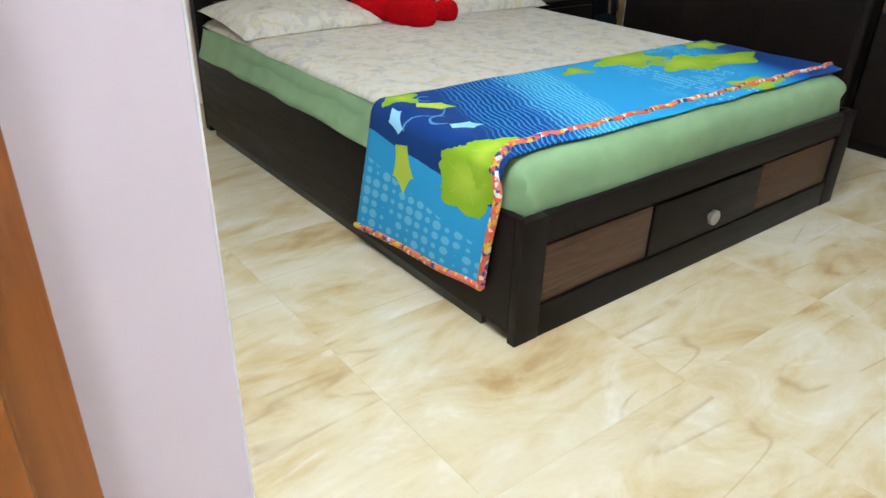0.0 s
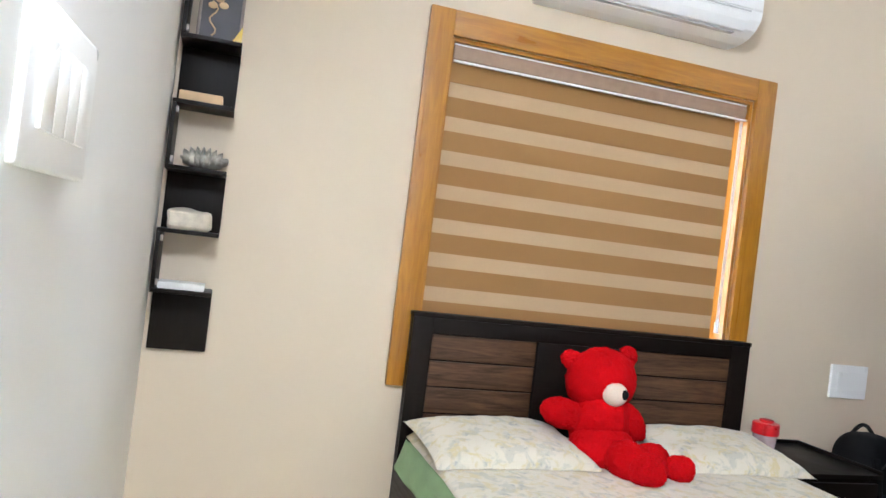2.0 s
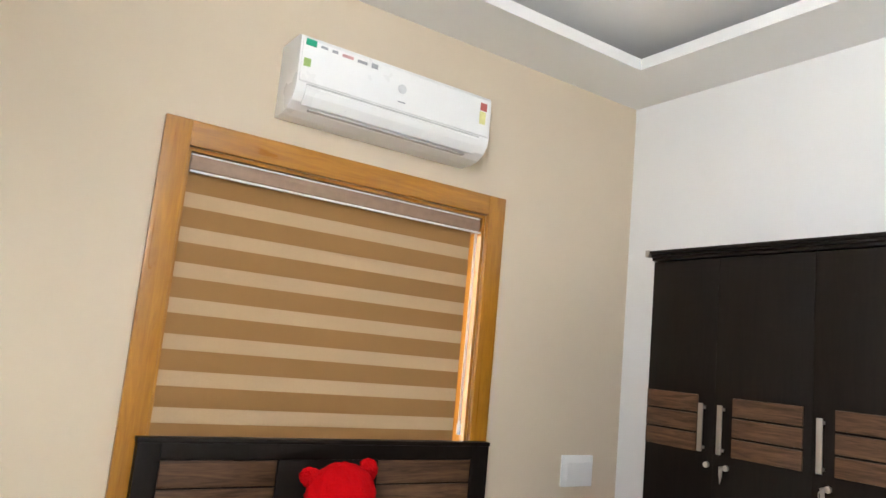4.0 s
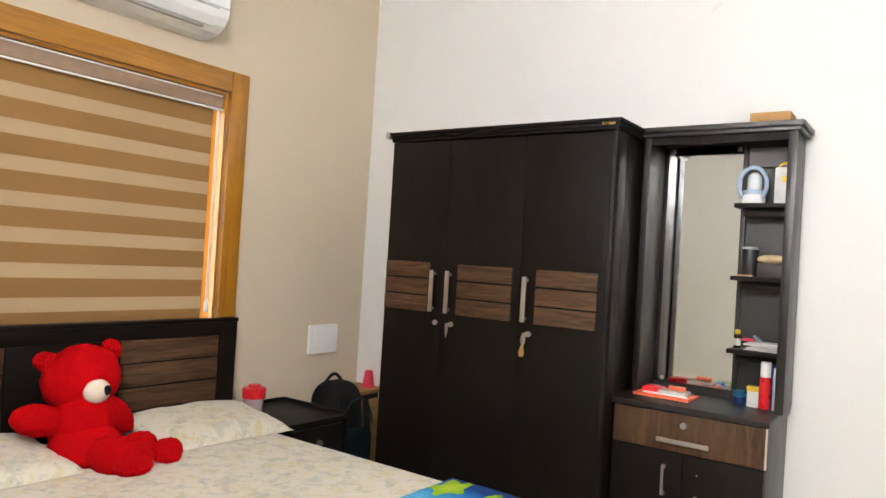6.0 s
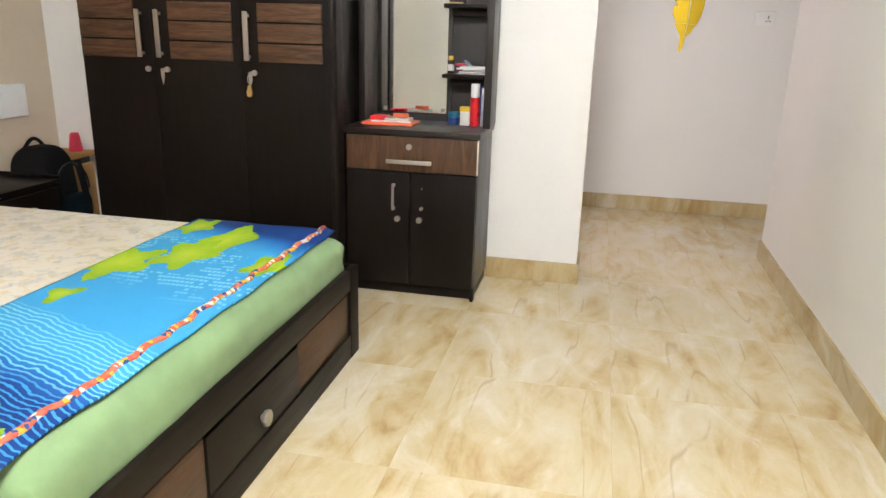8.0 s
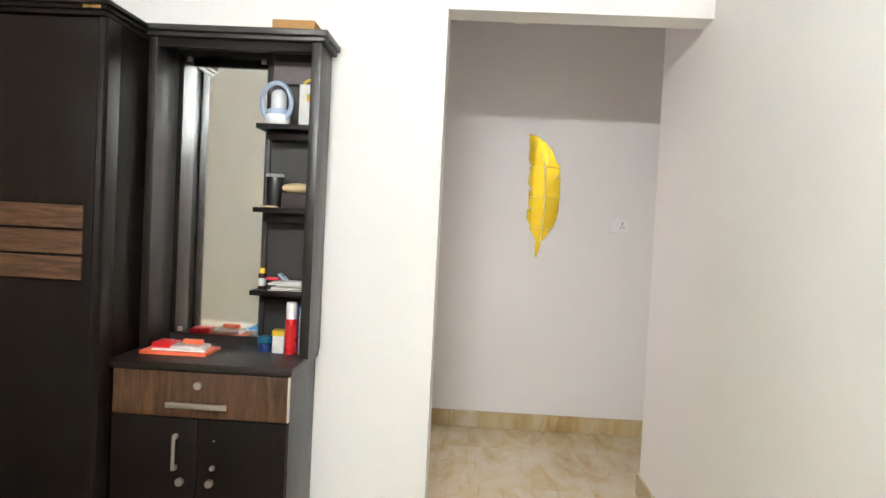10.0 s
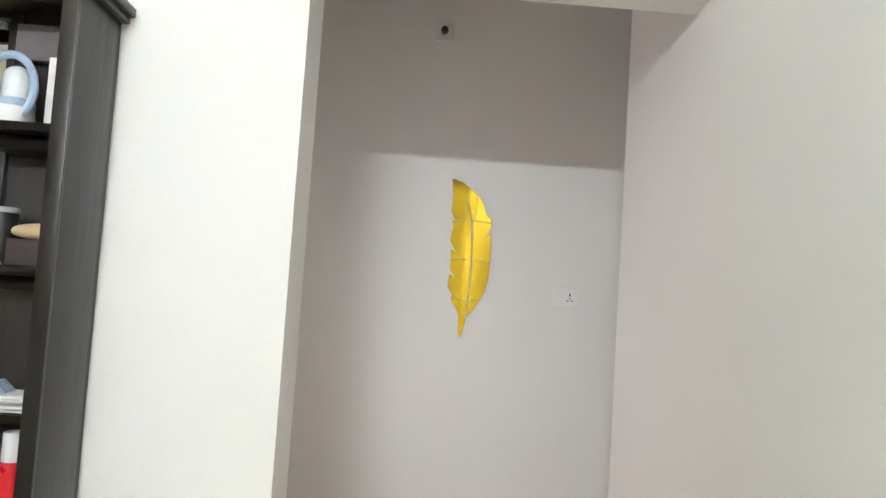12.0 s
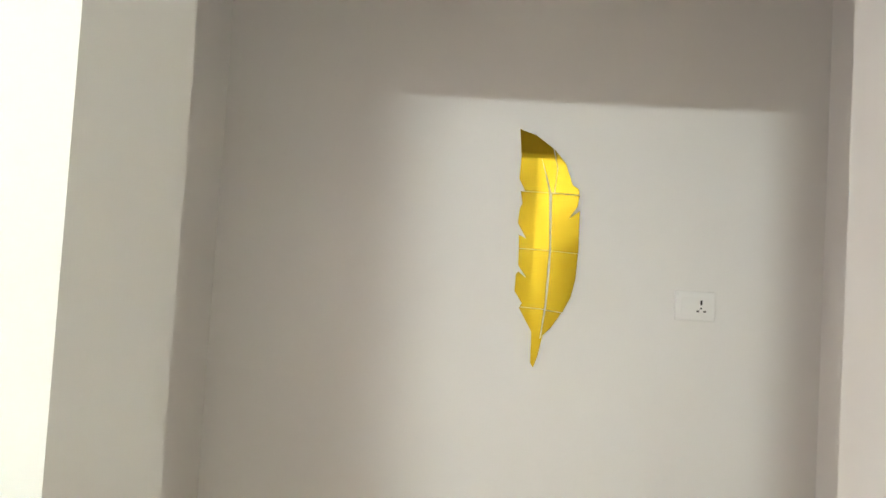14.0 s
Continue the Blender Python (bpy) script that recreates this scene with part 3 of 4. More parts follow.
part("badge", bm_box(2.87, 2.905, 3.883, 3.886, 2.345, 2.349), GREY_P, ac)
for x0, w, z0, h, m, lab in ((2.436, 0.045, 2.46, 0.026, plain("green_sticker", (0.02, 0.35, 0.2), 0.4), "green sticker"), (2.435, 0.03, 2.372, 0.034, plain("lime_sticker", (0.35, 0.5, 0.15), 0.4), "green and yellow sticker"),
                          (3.305, 0.036, 2.43, 0.036, plain("rating_sticker", (0.5, 0.12, 0.1), 0.4), "red star rating sticker"), (3.303, 0.034, 2.365, 0.06, plain("yellow_sticker", (0.72, 0.70, 0.30), 0.4), "yellow label"),
                          (2.5, 0.03, 2.465, 0.01, GREY_P, "small grey print"), (2.55, 0.025, 2.462, 0.012, GREY_P, "small grey print"), (2.595, 0.05, 2.46, 0.012, plain("faded_red_print", (0.6, 0.35, 0.35), 0.5), "faded red print"),
                          (2.665, 0.045, 2.458, 0.012, GREY_P, "small grey print"), (2.73, 0.03, 2.455, 0.02, GREY_P, "small grey print")):
    part("sticker", bm_box(x0, x0 + w, 3.8872 - (2.484 - z0) * 0.0285 * 0, 3.8895, z0, z0 + h), m, ac, lab)

# tube light over the doorway
tube = thing("tube_light", (1.2, 1.55, 2.24), "short white tube light batten high on the white wall", "wall lamp")
part("batten", bm_box(1.18, 1.22, 1.22, 1.88, 2.245, 2.295, 0.006), WHITE_PLASTIC, tube)
part("tube", bm_cyl((1.246, 1.55, 2.27), 0.02, 0.6, "y", 20), glow("tube_glow", (0.98, 0.98, 1.0), 490.0), tube, "glowing tube")
for y0 in (1.225, 1.85):
    part("end_cap", bm_box(1.22, 1.268, y0, y0 + 0.025, 2.25, 2.29, 0.005), WHITE_PLASTIC, tube)


# ---- the bed ----
bed = thing("bed", (2.83, 3.05, 0), "dark wenge double bed with walnut plank panels and a foot drawer", "bed")
for x0, x1 in ((2.06, 2.085), (3.575, 3.6)):
    part("side_rail", bm_box(x0, x1, 2.1, 4.03, 0.03, 0.336, 0.003), WENGE_H, bed)
    # carries the rail; its black also paints the shadow gap along the floor
    part("skid", bm_box(x0 + 0.004, x1 - 0.004, 2.2, 3.95, 0, 0.031), BLACK, bed)
foot = part("footboard", joined(bm_box(2.06, 2.14, 2.072, 2.1, 0, 0.336, 0.004), bm_box(3.52, 3.6, 2.072, 2.1, 0, 0.336, 0.004),
                                bm_box(2.14, 3.52, 2.074, 2.1, 0.262, 0.336, 0.003), bm_box(2.14, 3.52, 2.074, 2.1, 0.0, 0.09, 0.003),
                                bm_box(2.14, 3.52, 2.094, 2.1, 0.09, 0.262)), WENGE_H, bed)
part("panel", bm_box(2.146, 2.545, 2.082, 2.095, 0.094, 0.25, 0.002), WALNUT_X, foot, "walnut laminate panel")
part("panel", bm_box(3.075, 3.514, 2.082, 2.095, 0.094, 0.25, 0.002), WALNUT_X, foot, "walnut laminate panel")
drawer = part("drawer", bm_box(2.551, 3.069, 2.078, 2.095, 0.094, 0.247, 0.002), WENGE_H, bed, "dark foot drawer")
part("knob", joined(bm_cyl((2.82, 2.062, 0.15), 0.024, 0.014, "y", 8, bev=0.004), bm_cyl((2.82, 2.073, 0.15), 0.009, 0.02, "y", 12)), STEEL, drawer, "silver knob")
head = part("headboard", bm_box(2.066, 3.624, 4.036, 4.07, 0, 0.9, 0.002), WENGE_H, bed)
part("post", bm_box(2.066, 2.148, 4.022, 4.036, 0, 0.9, 0.002), WENGE, head)
part("post", bm_box(3.53, 3.624, 4.022, 4.036, 0, 0.9, 0.002), WENGE, head)
part("top_rail", bm_box(2.148, 3.53, 4.022, 4.036, 0.84, 0.9, 0.002), WENGE_H, head)
part("centre_panel", bm_box(2.594, 3.038, 4.022, 4.036, 0.3, 0.84, 0.002), WENGE_H, head)
part("cap", bm_box(2.062, 3.628, 4.018, 4.07, 0.9, 0.918, 0.003), WENGE_H, head)
for x0, x1 in ((2.151, 2.591), (3.041, 3.527)):
    for k in range(5):
        part("plank", bm_box(x0, x1, 4.029, 4.036, 0.7405 - 0.103 * k, 0.837 - 0.103 * k, 0.002), WALNUT_X, head)


def wavy(bm, amount, scale, seed=0.0, cuts=0):
    if cuts:
        bmesh.ops.subdivide_edges(bm, edges=bm.edges[:], cuts=cuts, use_grid_fill=True)
    bm.normal_update()
    for v in bm.verts:
        v.co += v.normal * amount * noise.noise(v.co * scale + Vector((seed, seed, 0)))
    return bm


def rounded_slab(x0, x1, y0, y1, z0, z1, r, nx=40, ny=50, nz=8):
    """A soft block: a fine box pulled in at its edges."""
    bm = bmesh.new()
    bmesh.ops.create_cube(bm, size=2)
    for axis, n in ((0, nx), (1, ny), (2, nz)):
        along = [e for e in bm.edges if abs((e.verts[0].co - e.verts[1].co)[axis]) > 1e-4]
        bmesh.ops.subdivide_edges(bm, edges=along, cuts=n, use_grid_fill=True)
    mid, half = Vector(((x0 + x1) / 2, (y0 + y1) / 2, (z0 + z1) / 2)), Vector(((x1 - x0) / 2, (y1 - y0) / 2, (z1 - z0) / 2))
    for v in bm.verts:
        p = Vector([v.co[i] * half[i] for i in range(3)])
        core = Vector([max(-half[i] + r, min(half[i] - r, p[i])) for i in range(3)])
        d = p - core
        v.co = mid + core + (d.normalized() * r if d.length > 1e-6 else d)
    return bm


mat_bm = rounded_slab(2.072, 3.568, 2.094, 4.012, 0.29, 0.457, 0.062)
for v in mat_bm.verts:
    side = 1.0 if v.co.z < 0.45 else 0.35
    fold = noise.noise(Vector((v.co.x * 3, v.co.y * 5, v.co.z * 9))) + 0.5 * noise.noise(v.co * 16)
    v.co.x += side * 0.008 * fold * (-1 if v.co.x < 2.8 else 0.6)
    v.co.y += side * 0.006 * fold * (-1 if v.co.y < 3 else 0)
    v.co.z += 0.002 * fold
    for cx in (2.09, 3.55):
        near = max(0.0, 1.0 - math.hypot(v.co.x - cx, v.co.y - 2.11) / 0.13)
        v.co.y += 0.009 * near * math.sin(95 * (v.co.x - cx) + 40 * (v.co.z - 0.3))
        v.co.z -= 0.006 * near * abs(math.sin(70 * (v.co.x - cx)))
mattress = thing("mattress", (2.83, 3.05, 0.3), "mattress in a plain green fitted sheet on the bed", "mattress")
part("fitted_sheet", mat_bm, GREEN, mattress)


def sheet_grid(fn, nu, nv, lu=1.0, lv=1.0):
    """A cloth from fn(s, t), with its uv in metres."""
    bm = bmesh.new()
    uv = bm.loops.layers.uv.new("UVMap")
    vs = [[bm.verts.new(fn(i / nu, j / nv)) for j in range(nv + 1)] for i in range(nu + 1)]
    for i in range(nu):
        for j in range(nv):
            f = bm.faces.new((vs[i][j], vs[i + 1][j], vs[i + 1][j + 1], vs[i][j + 1]))
            for loop, (a, b) in zip(f.loops, ((i, j), (i + 1, j), (i + 1, j + 1), (i, j + 1))):
                loop[uv].uv = (a / nu * lu, b / nv * lv)
    bmesh.ops.recalc_face_normals(bm, faces=bm.faces)
    return bm


def thick(ob, t):
    m = ob.modifiers.new("thickness", "SOLIDIFY")
    m.thickness, m.offset = t, 1.0
    return ob


def sheet_place(a, b):
    x, y = 2.088 + a * 1.53, 2.6 + b * 1.405
    z = 0.4605 + 0.0022 * noise.noise(Vector((x * 5, y * 5, 0)))
    if x < 2.134:
        z -= 0.062 - math.sqrt(max(0.0, 0.062 ** 2 - (2.134 - x) ** 2))
    if x > 3.506:
        z -= min(0.12, 0.062 - math.sqrt(max(0.0, 0.062 ** 2 - min(0.062, x - 3.506) ** 2)) + max(0.0, x - 3.568))
        x = min(x, 3.573)
    x += 0.012 * noise.noise(Vector((0, y * 4, 3))) * (1 - a)
    return Vector((x, y, z))


def overhang_place(a, b):
    """Loose edge of the green sheet hanging over the side rail."""
    y = 2.7 + a * 1.3
    drop = 0.016 + 0.014 * noise.noise(Vector((0, y * 3.1, 5)))
    puff = 0.007 * noise.noise(Vector((b * 1.5, y * 7, 1)))
    if b < 0.5:
        return Vector((2.086 - 0.066 * b + puff * 2 * b, y, 0.435 - 0.19 * b))
    return Vector((min(2.056, 2.053 + puff), y, 0.34 - drop * (b - 0.5) * 2))


thick(part("sheet_overhang", sheet_grid(overhang_place, 90, 12), GREEN, mattress, "loose green sheet edge"), 0.002)
thick(solo("bed_sheet", sheet_grid(sheet_place, 60, 46), FLORAL, "cream floral cotton sheet spread on the mattress", "bed sheet", (2.83, 3.3, 0.46)), 0.003)

LU, LV = 1.93, 0.53


def rest(y):
    """Height of the mattress along its rounded foot edge."""
    return 0.457 if y > 2.156 else 0.395 + math.sqrt(max(0.0, 0.062 ** 2 - (2.156 - y) ** 2))


def throw_place(a, b):
    """a runs from the far end over the edge and down, b from the hem to the back."""
    s = a * LU
    top = 1.48
    y = 2.146 + b * LV
    y += 0.014 * noise.noise(Vector((s * 4, 0, 1))) * (1 - b)
    lift = 0.004 * noise.noise(Vector((s * 5, b * 3, 7))) + (0.006 if 0.04 < b < 0.1 else 0.0)
    if s < top:
        return Vector((3.563 - s, y, rest(y) + 0.0055 + lift))
    r = 0.028
    arc = r * math.pi / 2
    d = s - top
    if d < arc:
        w = d / r
        return Vector((2.063 - r * math.sin(w) + 0.02, y, rest(y) + 0.0055 - r + r * math.cos(w) + lift))
    d -= arc
    fall = d / (LU - top - arc)
    x = 2.052 - 0.012 * fall + 0.010 * noise.noise(Vector((s * 3, b * 4.5, 2))) * fall
    return Vector((min(x, 2.052), y + fall * (0.03 + 0.045 * b), 0.4375 - d * (0.77 + 0.14 * b)))


throw_ob = thing("bed_throw", (2.83, 2.45, 0.46), "bright blue printed throw with green leaves, draped over the bed's foot", "throw blanket")
thick(part("blanket", sheet_grid(throw_place, 130, 34, LU, LV), THROW, throw_ob), 0.005)


def sweep(points, r, n=8):
    bm = bmesh.new()
    rings = []
    for i, p in enumerate(points):
        d = (points[min(i + 1, len(points) - 1)] - points[max(i - 1, 0)]).normalized()
        side = d.cross(Vector((0.3, 0.5, 0.8))).normalized()
        up = side.cross(d)
        rings.append([bm.verts.new(p + (side * math.cos(w) + up * math.sin(w)) * r) for w in [k * 2 * math.pi / n for k in range(n)]])
    for a, b in zip(rings, rings[1:]):
        for k in range(n):
            bm.faces.new((a[k], a[(k + 1) % n], b[(k + 1) % n], b[k]))
    bm.faces.new(rings[0][::-1]), bm.faces.new(rings[-1])
    bmesh.ops.recalc_face_normals(bm, faces=bm.faces)
    return bm


out = Vector((-0.006, 0, 0.003))
part("hem", sweep([throw_place(a / 120, 0.075 if a < 90 else max(0.0, 0.075 - (a - 90) * 0.008)) + (out if a > 93 else Vector((0, 0.004 * math.sin(a), 0.002))) for a in range(121)], 0.0105), HEM, throw_ob, "red, yellow and white striped hem")
part("hem", sweep([throw_place(1.0, b / 40) + out for b in range(41)], 0.0095), HEM, throw_ob, "red, yellow and white striped hem")


def pillow(name, cx, cy, z, w, d, h, turn, tilt, seed):
    bm = bmesh.new()
    bmesh.ops.create_grid(bm, x_segments=36, y_segments=28, size=1)
    low = bmesh.ops.duplicate(bm, geom=bm.verts[:] + bm.edges[:] + bm.faces[:])
    under = {v for v in low["geom"] if isinstance(v, bmesh.types.BMVert)}
    for v in bm.verts:
        a, b = v.co.x, v.co.y
        full = max(0.0, (1 - abs(a) ** 3.2)) ** 0.55 * max(0.0, (1 - abs(b) ** 3.0)) ** 0.55
        pinch = 1 - 0.07 * (1 - a * a) * abs(b) ** 3 - 0.0
        x = a * w / 2 * (1 - 0.06 * (1 - b * b) * abs(a) ** 4)
        y = b * d / 2 * pinch
        lump = 1 + 0.16 * noise.noise(Vector((a * 2 + seed, b * 2, seed)))
        zz = full * h * lump * (0.72 if v not in under else -0.28) + 0.004 * noise.noise(Vector((a * 6, b * 6, seed)))
        v.co = Vector((x, y, zz))
    bmesh.ops.remove_doubles(bm, verts=bm.verts[:], dist=0.0015)
    bmesh.ops.recalc_face_normals(bm, faces=bm.faces)
    bm.transform(Matrix.Translation((cx, cy, z)) @ Matrix.Rotation(radians(turn), 4, "Z") @ Matrix.Rotation(radians(tilt), 4, "X"))
    return solo(name, bm, FLORAL, "plump cream floral pillow leaning on the headboard", "pillow", (cx, cy, z), group="pillows on the bed")


pillow("pillow", 2.375, 3.775, 0.488, 0.62, 0.42, 0.096, 2, 6, 1.0)
pillow("pillow", 3.285, 3.785, 0.488, 0.66, 0.42, 0.1, -3, 6, 4.0)


def blob(c, r, turn=(0, 0, 0), n=48):
    bm = bmesh.new()
    bmesh.ops.create_uvsphere(bm, u_segments=n * 2, v_segments=n, radius=1)
    bm.transform(Matrix.Translation(c) @ Euler([radians(t) for t in turn]).to_matrix().to_4x4() @ Matrix.Diagonal((*r, 1)))
    return bm


def teddy():
    """A seated toy bear in one mesh, leaning back on the headboard."""
    red = joined(
        blob((2.757, 3.80, 0.757), (0.136, 0.115, 0.125), (0, -10, 0)),
        blob((2.645, 3.83, 0.822), (0.05, 0.03, 0.036), (0, 24, 0)), blob((2.868, 3.815, 0.853), (0.04, 0.028, 0.042)),
        blob((2.752, 3.765, 0.60), (0.112, 0.10, 0.14), (14, 0, 0)), blob((2.745, 3.715, 0.53), (0.125, 0.11, 0.085)),
        blob((2.605, 3.775, 0.632), (0.105, 0.058, 0.055), (0, 12, 10)), blob((2.86, 3.74, 0.625), (0.05, 0.05, 0.09), (0, -42, 0)),
        blob((2.775, 3.585, 0.52), (0.078, 0.12, 0.068), (0, 0, 5)), blob((2.793, 3.49, 0.517), (0.07, 0.055, 0.058)),
        blob((2.885, 3.62, 0.52), (0.066, 0.115, 0.053), (0, 0, -44)), blob((2.955, 3.54, 0.512), (0.052, 0.05, 0.048), (0, 0, -40)))
    red.transform(Matrix.Translation((0.0, -0.012, -0.012)))
    red.normal_update()
    for v in red.verts:
        v.co += v.normal * (0.005 * noise.noise(v.co * 30) + 0.004 * noise.noise(v.co * 110) + 0.003 * noise.noise(v.co * 260))
    me = bpy.data.meshes.new("piece")
    for bm, slot in ((blob((2.756, 3.69, 0.73), (0.047, 0.042, 0.043)), 1), (blob((2.774, 3.652, 0.737), (0.014, 0.012, 0.018)), 2)):
        bm.transform(Matrix.Translation((0.0, -0.012, -0.012)))
        for f in bm.faces:
            f.material_index = slot
        bm.to_mesh(me)
        red.from_mesh(me)
        bm.free()
    ob = solo("teddy_bear", red, RED_PLUSH, "bright red plush teddy bear with cream muzzle against the headboard", "toy bear", (2.74, 3.7, 0.47))
    ob.data.materials.append(CREAM_PLUSH)
    ob.data.materials.append(BLACK_CLOTH)
    ob.data.shade_smooth()
    return ob


teddy()

# ---- bedside ----
ns = thing("nightstand", (3.8, 3.82, 0), "low dark wenge nightstand beside the bed", "nightstand")
part("body", bm_box(3.635, 3.985, 3.63, 4.06, 0.03, 0.452, 0.003), WENGE, ns)
part("top", joined(bm_box(3.622, 3.998, 3.615, 4.07, 0.452, 0.47, 0.003), bm_box(3.985, 3.998, 3.615, 4.07, 0.47, 0.485, 0.003), bm_box(3.622, 3.985, 4.058, 4.07, 0.47, 0.485, 0.003)), WENGE_H, ns)
nd = part("drawer", bm_box(3.645, 3.975, 3.614, 3.63, 0.29, 0.435, 0.003), WENGE_H, ns)
part("knob", bm_cyl((3.81, 3.604, 0.365), 0.013, 0.022, "y", 14, bev=0.004), STEEL, nd, "steel knob")
part("door", bm_box(3.645, 3.975, 3.614, 3.63, 0.05, 0.28, 0.003), WENGE_H, ns)
part("plinth", bm_box(3.65, 3.97, 3.65, 4.05, 0, 0.03), BLACK, ns)

mug = thing("water_bottle", (3.675, 3.93, 0.47), "clear plastic cup with a red lid on the nightstand", "water bottle")
part("cup", bm_cyl((3.675, 3.93, 0.505), 0.042, 0.07, r2=0.05, n=28, bev=0.006), plain("smoky_plastic", (0.45, 0.36, 0.36), 0.15), mug, "smoky clear cup")
part("lid", joined(bm_cyl((3.675, 3.93, 0.565), 0.056, 0.05, n=28, bev=0.006), bm_box(3.63, 3.66, 3.885, 3.9, 0.54, 0.592, 0.005), bm_cyl((3.685, 3.94, 0.594), 0.03, 0.014, n=20, bev=0.003)), RED_P, mug, "red screw lid")


def backpack():
    b = thing("backpack", (4.28, 3.85, 0), "black and dark teal backpack standing in the corner", "backpack")
    body = rounded_slab(4.12, 4.42, 3.74, 4.0, 0.0, 0.6, 0.1, 14, 12, 24)
    for v in body.verts:
        t = v.co.z / 0.6
        v.co.x = 4.25 + (v.co.x - 4.27) * (0.93 - 0.22 * t * t)
        v.co.y = 3.87 + (v.co.y - 3.87) * (1.05 - 0.25 * t * t)
        v.co += Vector((1, 1, 0)) * 0.006 * noise.noise(v.co * 9)
    part("body", body, BLACK_CLOTH, b)
    part("pocket", rounded_slab(4.14, 4.36, 3.685, 3.78, 0.05, 0.36, 0.04, 10, 6, 12), TEAL_CLOTH, b, "dark teal front pocket")
    part("side_panel", rounded_slab(4.095, 4.15, 3.77, 3.94, 0.08, 0.45, 0.025, 5, 8, 12), TEAL_CLOTH, b)
    part("grab_loop", sweep([Vector((4.2 + 0.12 * k / 12, 3.91, 0.585 + 0.045 * math.sin(math.pi * k / 12))) for k in range(13)], 0.009), BLACK_CLOTH, b)
    for x0 in (4.17, 4.33):
        part("strap", sweep([Vector((x0, 3.74 - 0.03 * math.sin(math.pi * k / 14), 0.52 - 0.4 * k / 14)) for k in range(15)], 0.016), BLACK_CLOTH, b)
    part("zip", sweep([Vector((4.27 + 0.11 * math.cos(math.pi * k / 16), 3.73, 0.37 + 0.15 * math.sin(math.pi * k / 16))) for k in range(17)], 0.004), BLACK, b)
    b.location.x, b.scale = 4.215, (1.06, 0.98, 0.965)


backpack()
box = thing("cardboard_box", (4.45, 3.96, 0), "brown cardboard box with a loose lid beside the wardrobe", "cardboard box")
part("carton", bm_box(4.35, 4.555, 3.875, 4.06, 0, 0.44, 0.003), CARD, box)
# black block in place of the shadow below the overhanging lid
part("inner_rim", bm_box(4.362, 4.543, 3.887, 4.048, 0.44, 0.478, 0.002), BLACK, box, "black block standing in for the shade under the lid")
part("lid", bm_prism([(4.345, 3.855), (4.568, 3.86), (4.566, 4.075), (4.35, 4.07)], 0.478, 0.5, "z", 0.003), CARD, box)
solo("plastic_cup", joined(bm_cyl((4.5, 3.93, 0.545), 0.036, 0.09, r2=0.023, n=24, bev=0.004), bm_cyl((4.5, 3.93, 0.593), 0.02, 0.008, n=20, bev=0.002)), PINK_P, "bright pink-red plastic cup upside down on the box lid", "cup", (4.5, 3.93, 0.5))


# ---- wall plates ----
def plate(name, pose_m, w, h, label, gangs, deep=0.012, holes=False):
    """A white modular plate; its local x runs along the wall, y out of the wall, z up."""
    p = new(name)
    p.matrix_world = pose_m
    tagged(p, label, "switch" if not holes else "socket")
    bx = lambda n, b, m, lab="": child(n, b, m, p, lab)
    bx("plate", bm_box(-w / 2, w / 2, 0, deep, -h / 2, h / 2, 0.004, 3), WHITE_PLASTIC)
    for k in range(gangs):
        g0 = -w * 0.34 + k * w * 0.68 / gangs
        bx("rocker", bm_box(g0 + 0.001, g0 + w * 0.68 / gangs - 0.001, deep, deep + 0.004, -h * 0.27, h * 0.27, 0.0015), WHITE_PLASTIC)
    if holes:
        hx = -w * 0.17
        bx("pin_hole", joined(bm_box(hx, hx + 0.006, deep + 0.0035, deep + 0.005, 0.004, 0.019), bm_cyl((hx + 0.003, deep + 0.0045, -0.006), 0.003, 0.002, "y", 10),
                              bm_box(hx - 0.012, hx - 0.004, deep + 0.0035, deep + 0.005, -0.018, -0.013), bm_box(hx + 0.009, hx + 0.017, deep + 0.0035, deep + 0.005, -0.018, -0.013)), BLACK, "dark pin holes")
    return p


def child(name, bm, material, parent, label=""):
    ob = new(name, bpy.data.meshes.new(name))
    finish(ob, bm, material)
    ob.parent = parent
    return tagged(ob, label)


plate("switch_plate", pose(4.276, N, 0.77, 0, 0, 180), 0.222, 0.16, "white modular switch plate on the beige wall", 1, 0.014)
plate("socket_plate", pose(FAR, 0.298, 1.284, 0, 0, 90), 0.122, 0.092, "white socket plate on the passage end wall", 1, 0.014, True)
plate("switch_box", pose(1.191, 2.068, 1.248, 0, 0, -92.2), 0.205, 0.128, "white raised switch box on the white wall", 4, 0.014)

# ---- wardrobe ----
wd = thing("wardrobe", (4.34, 2.93, 0), "dark wenge three-door wardrobe with walnut plank insets", "wardrobe")
part("body", joined(bm_box(4.125, E - 0.004, 2.345, 3.512, 0.0, 1.825, 0.003)), WENGE, wd)
part("corner_post", bm_prism([(4.108, 2.362), (4.112, 2.346), (4.125, 2.338), (4.2, 2.338), (4.2, 2.362)], 0, 1.825, "z", 0.002), WENGE, wd)
part("cornice", joined(bm_box(4.095, E - 0.004, 2.335, 3.517, 1.825, 1.84, 0.003), bm_box(4.082, E - 0.004, 2.326, 3.522, 1.84, 1.853, 0.003), bm_box(4.07, E - 0.004, 2.316, 3.53, 1.853, 1.868, 0.004)), WENGE_H, wd)
part("tag", bm_box(4.078, 4.083, 2.345, 2.40, 1.842, 1.852), BRASS, wd, "small brass maker's tag")
part("end_cap", bm_box(4.066, 4.1, 3.512, 3.534, 1.84, 1.871, 0.002), STEEL, wd)
